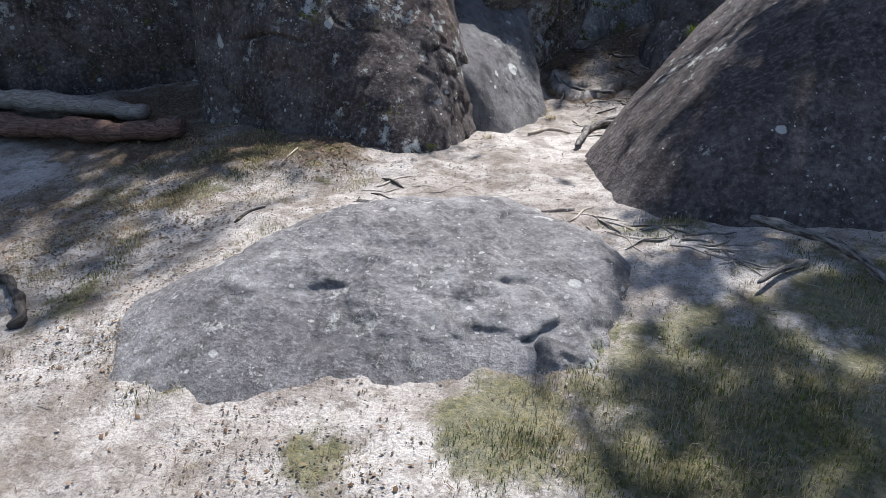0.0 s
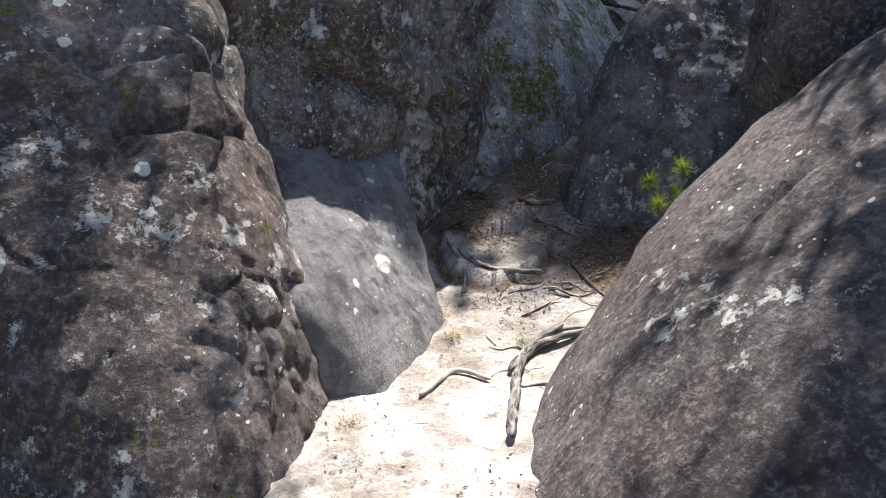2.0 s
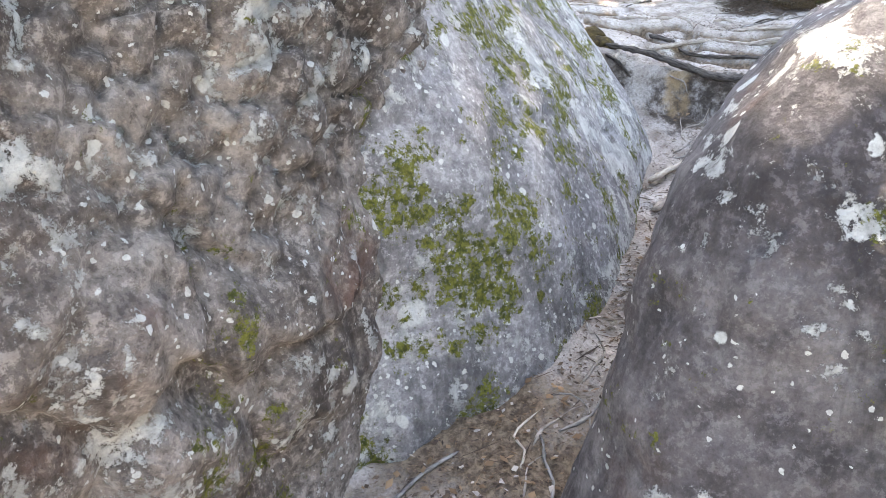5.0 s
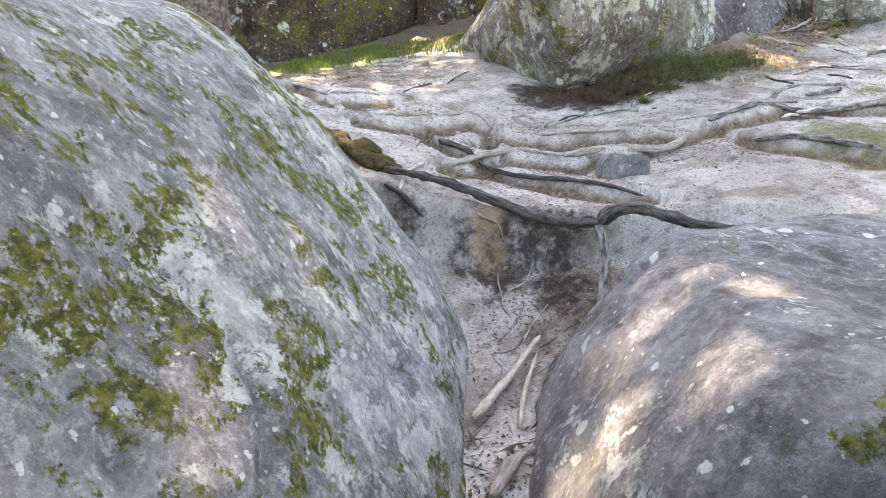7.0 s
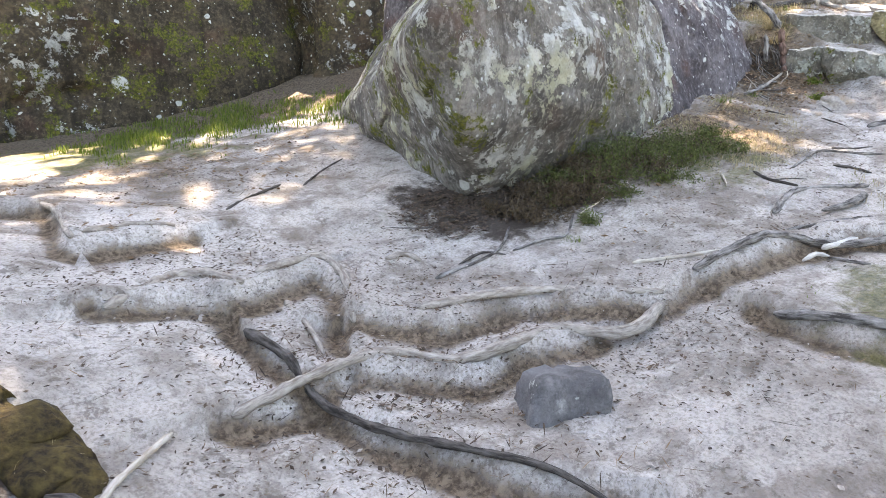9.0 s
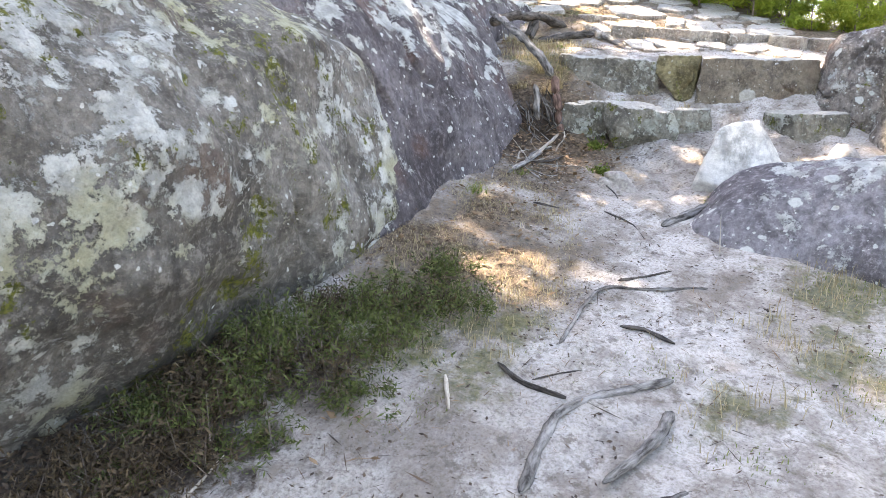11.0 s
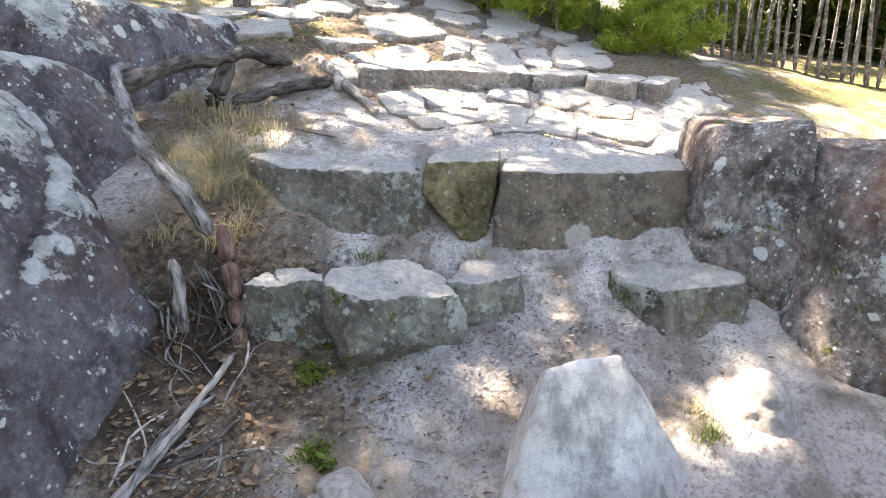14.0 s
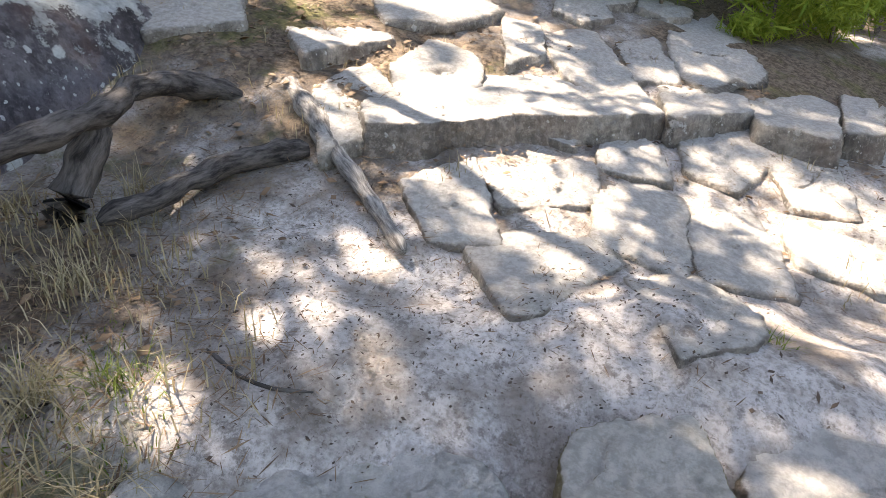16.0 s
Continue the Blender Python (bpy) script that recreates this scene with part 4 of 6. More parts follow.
def tube(name, points, r0, r1, mat, sides=9, wob=0.25, seed=0.0, step=0.03, flat=1.0, ends=True):
    """A knotty tapering tube along a smooth line through the places."""
    p = np.array(points, float)
    q = np.vstack([2 * p[0] - p[1], p, 2 * p[-1] - p[-2]])
    line = []
    for i in range(1, len(q) - 2):
        a, b, c, d = q[i - 1:i + 3]
        n = max(2, int(np.linalg.norm(c - b) / step))
        for t in np.arange(n) / n:
            line.append(0.5 * (2 * b + (c - a) * t + (2 * a - 5 * b + 4 * c - d) * t * t + (3 * b - a - 3 * c + d) * t ** 3))
    line.append(q[-2])
    line = np.array(line)
    n = len(line)
    span = np.linspace(0, 1, n)
    line += 0.35 * min(r0, r1) * np.stack([perlin(np.stack([line[:, 0] * 9 + k * 31 + seed, line[:, 1] * 9, line[:, 2] * 9], 1)) for k in range(3)], 1)
    way = np.gradient(line, axis=0)
    way /= np.linalg.norm(way, axis=1)[:, None] + 1e-9
    up = np.where(np.abs(way[:, 2:3]) > 0.9, np.array([[1.0, 0, 0]]), np.array([[0, 0, 1.0]]))
    sx = np.cross(way, up)
    sx /= np.linalg.norm(sx, axis=1)[:, None]
    sz = np.cross(sx, way)
    r = r0 + (r1 - r0) * span
    if ends:
        r = r * np.clip(np.minimum(span, 1 - span) * n / 2.0 + 0.45, 0, 1)
    ang = np.linspace(0, 2 * np.pi, sides, endpoint=False)
    ring = line[:, None, :] + (r[:, None] * np.cos(ang))[:, :, None] * sx[:, None, :] + (flat * r[:, None] * np.sin(ang))[:, :, None] * sz[:, None, :]
    flatv = ring.reshape(-1, 3)
    k = 1 + wob * fbm(flatv * np.array([0.35 / max(r0, .01)]) + seed, 3)
    mid = np.repeat(line, sides, 0)
    flatv = mid + (flatv - mid) * k[:, None]
    verts = np.vstack([flatv, line[:1], line[-1:]])
    idx = np.arange(n * sides).reshape(n, sides)
    nxt = np.roll(idx, -1, 1)
    f = np.stack([idx[:-1], nxt[:-1], nxt[1:], idx[1:]], -1).reshape(-1, 4)
    faces = [tuple(x) for x in f] + [(n * sides, nxt[0, j], idx[0, j]) for j in range(sides)] + [(n * sides + 1, idx[-1, j], nxt[-1, j]) for j in range(sides)]
    return verts, faces


def wood(kind, points, r0, r1, finish, label="", wob=0.42, flat=1.0, sides=12):
    mat, look_ = FINISH[finish]
    if kind != "log" and max(r0, r1) < .036:
        points = [(x, y, max(z, on_ground(x, y) + (.1 if finish == "sandy" else .4) * max(r0, r1))) for x, y, z in points]
    base = np.array(points[0], float)
    base[2] -= r0
    v, f = tube(kind, points, r0, r1, mat, seed=float(points[0][0] * 13.7), wob=wob, flat=flat, sides=sides)
    me = mesh_of(kind, v - base, f, mat)
    rings = (len(v) - 2) // sides
    mid = v[:-2].reshape(rings, sides, 3).mean(1)
    run = np.r_[0, np.cumsum(np.linalg.norm(np.diff(mid, axis=0), axis=1))] + points[0][0] * 7
    turn = np.linspace(0, 2 * np.pi, sides, endpoint=False)
    grain = np.stack([np.tile(np.cos(turn), rings) * max(r0, r1), np.tile(np.sin(turn), rings) * max(r0, r1), np.repeat(run, sides) * .28], 1)
    grain = np.vstack([grain, grain[:1], grain[-1:]])
    me.attributes.new("grain", "FLOAT_VECTOR", "POINT").data.foreach_set("vector", grain.astype(np.float32).ravel())
    ob = new({"root": "tree_root", "stick": "stick", "log": "log"}[kind], me)
    ob.location = base
    return tagged(ob, label or look_ + " " + WHERE[kind], {"root": "root"}.get(kind, kind), {"root": "bare roots", "stick": "fallen sticks"}.get(kind, ""))

# wood on the ground: places along each piece, then its thickness at both ends
wood("root", [(5.19, 13.07, 1.78), (5.25, 12.80, 1.70), (5.25, 12.57, 1.64), (5.34, 12.29, 1.59), (5.48, 12.00, 1.55), (5.64, 11.78, 1.54), (5.70, 11.58, 1.54)], 0.022, 0.010, "bark")
wood("root", [(4.93, 12.56, 1.67), (5.29, 12.62, 1.64), (5.59, 12.61, 1.63), (5.79, 12.44, 1.62), (6.02, 12.37, 1.64), (6.31, 12.37, 1.68), (6.53, 12.16, 1.70), (6.79, 12.16, 1.76)], 0.020, 0.030, "sandy")
wood("root", [(5.87, 12.80, 1.70), (6.23, 12.68, 1.72), (6.46, 12.56, 1.75), (6.83, 12.19, 1.77)], 0.025, 0.020, "sandy")
wood("root", [(7.06, 12.19, 1.81), (7.54, 12.10, 1.89), (7.90, 11.86, 1.91), (8.45, 11.50, 1.93)], 0.018, 0.028, "grey")
wood("root", [(7.04, 11.78, 1.76), (7.07, 11.52, 1.73), (7.18, 11.26, 1.72), (7.22, 10.99, 1.69)], 0.020, 0.025, "grey")
wood("root", [(5.38, 13.40, 1.84), (5.73, 13.47, 1.85), (5.76, 13.25, 1.80), (5.61, 12.89, 1.70)], 0.025, 0.020, "sandy")
wood("root", [(4.72, 13.33, 1.92), (5.10, 13.55, 1.91), (5.29, 13.31, 1.83)], 0.025, 0.025, "sandy")
wood("root", [(5.46, 13.25, 1.80), (5.45, 12.98, 1.73), (5.41, 12.80, 1.68)], 0.020, 0.010, "sandy")
wood("root", [(4.36, 12.14, 1.65), (4.51, 12.32, 1.70), (4.72, 12.49, 1.72)], 0.012, 0.010, "pale")
wood("root", [(4.29, 12.19, 1.67), (4.38, 12.11, 1.60), (4.45, 12.04, 1.49)], 0.014, 0.010, "bark")
wood("root", [(4.46, 15.15, 2.17), (4.74, 14.73, 2.13), (4.74, 14.01, 2.05)], 0.020, 0.015, "sandy")
wood("root", [(4.80, 14.09, 2.05), (5.07, 14.17, 2.04), (5.24, 14.09, 2.02)], 0.018, 0.015, "sandy")
wood("root", [(4.70, 12.06, 1.57), (4.73, 11.89, 1.49), (4.81, 11.83, 1.43), (4.82, 11.79, 1.36)], 0.008, 0.005, "sandy")
wood("stick", [(4.96, 11.26, 1.13), (5.06, 11.16, 1.14), (5.18, 11.07, 1.16)], 0.012, 0.006, "grey")
wood("stick", [(7.99, 12.29, 1.99), (8.40, 12.36, 2.07), (8.83, 12.14, 2.07)], 0.020, 0.015, "grey")
wood("stick", [(5.62, 14.37, 2.05), (5.88, 14.55, 2.09), (6.10, 14.66, 2.12)], 0.012, 0.008, "bark")
wood("stick", [(6.18, 13.06, 1.79), (6.57, 13.05, 1.85), (6.85, 13.24, 1.93)], 0.012, 0.006, "grey")
wood("stick", [(4.01, 10.91, 0.91), (4.30, 11.06, 0.95), (4.60, 11.20, 1.03)], 0.022, 0.014, "pale")
wood("stick", [(4.15, 10.78, 0.88), (4.31, 10.95, 0.93), (4.51, 11.11, 1.00)], 0.012, 0.008, "pale")
wood("root", [(3.85, 10.57, 0.81), (4.04, 10.67, 0.83), (4.16, 10.69, 0.84)], 0.030, 0.020, "sandy")
wood("root", [(2.49, 9.38, 0.49), (2.63, 9.52, 0.53), (2.75, 9.66, 0.60), (2.88, 9.76, 0.65)], 0.014, 0.010, "sandy")
wood("stick", [(3.01, 9.80, 0.65), (3.11, 9.87, 0.69), (3.21, 10.01, 0.72)], 0.020, 0.015, "pale")
wood("stick", [(8.74, 12.57, 2.15), (9.30, 12.66, 2.22), (9.48, 12.50, 2.20), (9.73, 12.29, 2.18)], 0.010, 0.008, "grey")
wood("stick", [(9.46, 12.64, 2.23), (9.63, 12.57, 2.22), (9.78, 12.49, 2.22)], 0.007, 0.005, "bark")
wood("stick", [(9.06, 12.45, 2.16), (9.10, 12.36, 2.15), (9.08, 12.22, 2.12)], 0.010, 0.008, "bark")
wood("stick", [(8.44, 12.67, 2.14), (8.42, 12.55, 2.11), (8.44, 12.38, 2.09)], 0.009, 0.012, "bark")
wood("stick", [(8.46, 12.53, 2.11), (8.54, 12.49, 2.12), (8.66, 12.43, 2.11)], 0.004, 0.003, "bark")
wood("stick", [(8.26, 12.78, 2.13), (8.19, 12.72, 2.10), (8.12, 12.66, 2.08)], 0.009, 0.008, "pale")
wood("log", [(7.60, 12.19, 1.92), (7.83, 12.10, 1.96), (8.10, 12.00, 1.98), (8.34, 11.85, 1.99)], 0.010, 0.016, "grey")
wood("log", [(8.15, 12.10, 2.02), (8.32, 12.07, 2.03), (8.46, 12.05, 2.05), (8.61, 12.06, 2.06)], 0.013, 0.023, "grey")
wood("stick", [(6.68, 13.03, 1.87), (6.89, 13.00, 1.91), (7.01, 12.95, 1.92), (7.26, 13.12, 2.01)], 0.008, 0.007, "grey")
wood("stick", [(7.22, 13.04, 2.00), (7.37, 13.06, 2.03), (7.53, 13.11, 2.06)], 0.005, 0.004, "pale")
wood("stick", [(7.73, 11.90, 1.91), (7.86, 11.88, 1.92), (7.95, 11.83, 1.94)], 0.016, 0.013, "birch")
wood("stick", [(7.55, 11.91, 1.88), (7.64, 11.89, 1.90), (7.67, 11.84, 1.89)], 0.014, 0.010, "birch")
wood("stick", [(7.65, 11.84, 1.89), (7.69, 11.76, 1.88), (7.71, 11.67, 1.88)], 0.009, 0.008, "grey")
wood("root", [(6.98, 12.48, 1.83), (7.14, 12.34, 1.85), (7.34, 12.16, 1.85)], 0.010, 0.009, "pale")
wood("stick", [(6.35, 13.08, 1.83), (6.51, 13.08, 1.85), (6.61, 13.01, 1.85)], 0.009, 0.005, "bark")
wood("stick", [(6.23, 14.58, 2.12), (6.46, 14.75, 2.18), (6.72, 14.91, 2.23)], 0.008, 0.005, "bark")
wood("stick", [(6.27, 13.70, 1.95), (6.40, 13.61, 1.93), (6.53, 13.55, 1.94)], 0.007, 0.005, "grey")
wood("root", [(6.06, 13.33, 1.84), (6.17, 13.32, 1.85), (6.22, 13.24, 1.83)], 0.019, 0.019, "sandy")
wood("root", [(10.32, 12.74, 2.33), (10.55, 12.68, 2.36), (10.78, 12.61, 2.40)], 0.022, 0.030, "grey")
wood("root", [(10.32, 13.81, 2.59), (10.70, 13.85, 2.64), (11.13, 13.88, 2.74)], 0.016, 0.012, "sandy")
wood("root", [(10.48, 13.79, 2.61), (10.73, 13.87, 2.66), (10.96, 13.84, 2.69)], 0.012, 0.008, "grey")
wood("stick", [(10.25, 13.08, 2.38), (10.22, 12.90, 2.33), (10.07, 12.75, 2.29)], 0.006, 0.004, "bark")
wood("stick", [(9.99, 13.43, 2.46), (10.04, 13.35, 2.44), (10.09, 13.30, 2.42)], 0.007, 0.005, "bark")
wood("stick", [(11.71, 12.14, 2.56), (11.70, 12.05, 2.55), (11.70, 11.98, 2.54)], 0.010, 0.006, "bark")
wood("root", [(10.24, 13.77, 2.59), (10.55, 13.81, 2.62), (10.82, 13.84, 2.66)], 0.012, 0.008, "grey")
wood("root", [(10.65, 13.81, 2.61), (10.77, 13.75, 2.61), (10.97, 13.73, 2.63)], 0.010, 0.006, "bark")
wood("stick", [(10.00, 13.74, 2.58), (10.14, 13.82, 2.61), (10.24, 13.88, 2.63)], 0.006, 0.004, "grey")
wood("stick", [(10.75, 13.31, 2.47), (10.64, 13.19, 2.44), (10.54, 13.12, 2.41)], 0.005, 0.003, "bark")
wood("root", [(0.24, 4.30, -0.10), (0.44, 4.24, -0.10), (0.69, 4.23, -0.08), (0.92, 4.25, -0.06)], 0.012, 0.018, "sandy")
wood("stick", [(-0.41, 4.91, -0.10), (-0.32, 4.85, -0.10), (-0.24, 4.74, -0.11)], 0.012, 0.008, "bark")
wood("stick", [(-1.24, 5.10, -0.10), (-1.21, 5.28, -0.09), (-1.17, 5.54, -0.06)], 0.008, 0.006, "pale")
wood("root", [(0.85, 6.38, -0.15), (1.09, 6.63, -0.17), (1.28, 6.50, -0.17)], 0.020, 0.014, "pale")
wood("root", [(1.22, 5.88, -0.11), (1.53, 6.70, -0.15), (1.87, 6.97, -0.11)], 0.025, 0.030, "grey")
wood("stick", [(-1.31, 4.14, -0.15), (-1.25, 4.28, -0.14), (-1.15, 4.34, -0.13)], 0.012, 0.008, "bark")
wood("stick", [(-3.61, 7.28, -0.19), (-3.29, 6.96, -0.20), (-2.99, 6.83, -0.18)], 0.020, 0.016, "bark")
wood("root", [(1.86, 3.75, 0.11), (2.06, 3.55, 0.11), (2.20, 3.34, 0.11), (2.22, 3.00, 0.09)], 0.030, 0.022, "grey")
wood("root", [(1.67, 3.14, -0.00), (1.82, 3.24, 0.02), (2.01, 3.33, 0.04)], 0.014, 0.020, "grey")
wood("root", [(-2.63, 3.69, -0.33), (-2.43, 3.51, -0.31), (-2.19, 3.18, -0.30), (-2.23, 3.09, -0.31)], 0.030, 0.030, "bark")
wood("root", [(1.40, 6.55, -0.16), (1.67, 6.81, -0.15), (2.09, 6.85, -0.09)], 0.030, 0.020, "grey")
wood("root", [(1.40, 8.08, 0.04), (1.57, 7.79, -0.02), (1.94, 7.59, -0.01)], 0.020, 0.020, "grey")
wood("root", [(1.34, 8.20, 0.03), (1.40, 7.81, -0.05), (1.33, 7.56, -0.11)], 0.014, 0.010, "grey")
wood("stick", [(1.74, 8.85, 0.25), (1.98, 9.03, 0.31), (2.17, 9.10, 0.35)], 0.010, 0.008, "grey")
wood("stick", [(2.04, 8.64, 0.25), (2.13, 8.51, 0.23), (2.28, 8.46, 0.23)], 0.014, 0.010, "bark")
wood("stick", [(2.18, 7.67, 0.01), (2.23, 7.36, -0.04), (2.28, 7.06, -0.06)], 0.014, 0.010, "bark")
wood("stick", [(1.66, 7.19, -0.16), (1.81, 7.23, -0.13), (1.98, 7.29, -0.09)], 0.008, 0.006, "bark")
wood("stick", [(1.96, 7.53, -0.06), (1.98, 7.34, -0.08), (2.03, 7.27, -0.09)], 0.020, 0.018, "grey")
wood("stick", [(2.09, 8.37, 0.13), (2.24, 8.22, 0.11), (2.31, 8.07, 0.09)], 0.007, 0.005, "bark")
wood("stick", [(1.39, 7.07, -0.19), (1.40, 6.99, -0.19), (1.41, 6.91, -0.20)], 0.012, 0.012, "pale")
wood("log", [(12.52, 14.88, 3.53), (12.72, 14.80, 3.56), (12.96, 14.74, 3.59), (13.14, 14.59, 3.60)], 0.030, 0.040, "bark")
wood("log", [(13.50, 14.89, 3.72), (13.30, 14.65, 3.65), (13.14, 14.47, 3.58), (12.98, 14.27, 3.51), (12.80, 14.09, 3.46)], 0.045, 0.020, "dry")
wood("stick", [(12.23, 14.29, 3.42), (12.19, 14.18, 3.41), (12.19, 14.10, 3.41), (12.23, 14.03, 3.40)], 0.005, 0.004, "bark")
wood("stick", [(12.93, 13.94, 3.41), (12.82, 13.84, 3.39), (12.70, 13.74, 3.39)], 0.006, 0.004, "bark")
wood("root", [(4.35, 12.3, 1.75), (4.6, 12.1, 1.68), (4.8, 11.9, 1.58), (4.96, 11.67, 1.49), (5.05, 11.5, 1.48), (5.11, 11.35, 1.5)], .022, .035, "bark")
wood("root", [(5.11, 11.35, 1.5), (5.2, 11.3, 1.57), (5.33, 11.2, 1.57), (5.5, 11.05, 1.5), (5.7, 10.85, 1.46), (5.88, 10.66, 1.42)], .035, .022, "bark", "dark forked root bridging the eroded bank")
wood("root", [(5.11, 11.36, 1.5), (5.1, 11.3, 1.42), (5.04, 11.22, 1.3), (4.9, 11.1, 1.18), (4.75, 10.97, 1.05)], .03, .024, "grey", "grey root running down the eroded bank")
lip_v, lip_f = tube("lip", [(3.98, 13.5, 2.04), (4.08, 13.16, 1.99), (4.17, 12.82, 1.9), (4.3, 12.62, 1.83), (4.4, 12.45, 1.75), (4.42, 12.3, 1.66)], .14, .10, MOSS, sides=28, wob=.12, seed=4.0, step=.02, flat=.5)
lip_v = lip_v + .018 * np.stack([perlin(lip_v * 11 + k * 9.1) for k in range(3)], 1) + .015 * np.stack([perlin(lip_v * 31 + k * 5.3) for k in range(3)], 1)
lip = new("moss_hump", mesh_of("moss_hump", lip_v - np.array((4.2, 12.6, 1.8)), lip_f, MOSS))
lip.location = (4.2, 12.6, 1.8)
tagged(lip, "overhanging lip of dark turf and moss on the bank", "moss")
# the split log at the edge of the clearing
wood("log", [(-5.6, 7.35, -.12), (-4.75, 7.2, -.1), (-3.9, 7.05, -.1), (-2.95, 6.8, -.1)], .15, .11, "sandy", "long split log of weathered grey wood", .35, .7, 14)
wood("log", [(-5.4, 6.85, -.2), (-4.4, 6.62, -.2), (-3.4, 6.4, -.18), (-2.38, 6.2, -.11)], .15, .12, "red", "long split log of weathered brown wood", .35, .7, 14)
# roots on the bank beside the steps
wood("root", [(11.75, 14.9, 3.68), (12.2, 14.96, 3.76), (12.7, 15.0, 3.78), (13.0, 15.1, 3.80), (13.2, 15.08, 3.76), (13.34, 15.0, 3.70)], .04, .044, "bark", "thick grey root arching above the bank")
wood("root", [(12.72, 15.0, 3.76), (12.62, 15.0, 3.66), (12.52, 15.02, 3.50)], .05, .06, "bark", "stubby root leg standing on the bank")
wood("stick", [(10.14, 12.36, 2.24), (10.13, 12.36, 2.36), (10.15, 12.37, 2.47)], .004, .002, "pale", "thin pale stalk standing in the sand")

wood("root", [(11.95, 15.02, 3.77), (11.78, 14.92, 3.757), (11.5, 14.62, 3.66), (11.27, 14.34, 3.54), (11.22, 14.18, 3.43), (11.21, 14.06, 3.32), (11.2, 13.98, 3.2)], .022, .033, "grey", "silvery exposed root arching down the bank", wob=.4)
wood("root", [(11.34, 14.04, 3.2), (11.3, 14.0, 3.08), (11.25, 13.95, 2.95), (11.2, 13.9, 2.8), (11.17, 13.88, 2.72)], .034, .026, "red", "reddish bark-covered root standing against the bank", wob=.14)
wood("root", [(11.07, 14.06, 3.14), (11.05, 14.03, 3.02), (11.03, 14.0, 2.88)], .02, .026, "grey", "upright root on the eroded bank", wob=.6)

# thin roots hanging out of the eroded bank
g_root = np.random.default_rng(9)
for k in range(26):
    x0, y0 = 11.0 + .014 * k + g_root.normal(0, .03), 14.2 - .006 * k + g_root.normal(0, .04)
    d = g_root.normal(0, .045, 6)
    end = (x0 - .08 + d[2], y0 - .16 + d[3])
    z1 = on_ground(*end) + .01
    z0 = max(on_ground(x0, y0), z1 + .1) + .08 + abs(d[4])
    wood("root", [(x0, y0, z0), (x0 - .02 + d[0], y0 - .06 + d[1], z0 * .6 + z1 * .4), (x0 - .05 + d[5], y0 - .1 + d[1], z0 * .3 + z1 * .7), (end[0], end[1], z1)], .006, .003, "bark" if k % 3 else "grey", "thin root hanging from the eroded bank", sides=6)

# mats of thin surface roots: along the slab, below the bank, between the boulders
MATS = [((.75, 4.28), (1.75, 3.35), 26, .010), ((-.75, 4.5), (-.2, 4.8), 6, .011), ((10.35, 13.75), (11.0, 13.85), 12, .009), ((1.3, 6.5), (1.9, 7.0), 5, .010), ((2.0, 8.5), (2.9, 9.6), 12, .008), ((4.2, 10.9), (4.7, 11.5), 9, .008), ((1.6, 7.5), (2.5, 7.3), 10, .008)]
for (ax, ay), (bx, by), count, thick in MATS:
    for k in range(count):
        t, turn = g_root.random(), math.atan2(by - ay, bx - ax) + g_root.normal(0, .55)
        x, y = ax + (bx - ax) * t + g_root.normal(0, .09), ay + (by - ay) * t + g_root.normal(0, .09)
        pts = []
        for i in range(5):
            pts.append((x, y, on_ground(x, y) + thick * (.35 - .2 * abs(i - 2) + g_root.normal(0, .4))))
            turn += g_root.normal(0, .45)
            x, y = x + .085 * math.cos(turn), y + .085 * math.sin(turn)
        size = thick * g_root.uniform(.5, 1.25)
        wood("root", pts, size, size * .35, ("grey", "pale", "sandy", "dry")[k % 4], sides=7, wob=.7)

# ---- grass, litter and plants ----
def blades(name, where, n, low, high, wide, mat, label, bend=0.5, keep=0.5, box=(-4, 1.4, 4, 6.5), seed=3):
    """Single blades strewn over the soft round stretches given."""
    g = np.random.default_rng(seed)
    x, y = g.uniform(box[0], box[2], n * 8), g.uniform(box[1], box[3], n * 8)
    dens = near(x, y, where) + 0.55 * fbm(np.stack([x * 2.3, y * 2.3, 0 * x + seed], 1), 3)
    ok = np.flatnonzero(dens > keep + 0.35 * g.random(len(x)))[:n]
    x, y = x[ok], y[ok]
    z = ground_z(x, y) - 0.004
    h = g.uniform(low, high, len(x)) * (0.6 + 0.8 * np.clip(dens[ok] - keep, 0, 1))
    a, t = g.uniform(0, 2 * np.pi, len(x)), g.uniform(0.1, 1, len(x)) * bend
    b = np.stack([x, y, z], 1)
    side = np.stack([-np.sin(a), np.cos(a), 0 * a], 1) * (wide / 2)
    out = np.stack([np.cos(a), np.sin(a), 0 * a], 1)
    up = np.array([[0, 0, 1.0]])
    m = b + out * (h * t * 0.35)[:, None] + up * (h * 0.6)[:, None]
    tip = b + out * (h * t)[:, None] + up * (h * np.sqrt(np.clip(1 - t * t * 0.6, 0.1, 1)))[:, None]
    v = np.stack([b - side, b + side, m + side * 0.7, m - side * 0.7, tip], 1).reshape(-1, 3)
    i = np.arange(len(x))[:, None] * 5
    faces = np.vstack([np.hstack([i, i + 1, i + 2]), np.hstack([i, i + 2, i + 3]), np.hstack([i + 3, i + 2, i + 4])])
    ob = new(name, tri_mesh(name, v, faces, mat))
    return tagged(ob, label, "grass", kind="stuff")


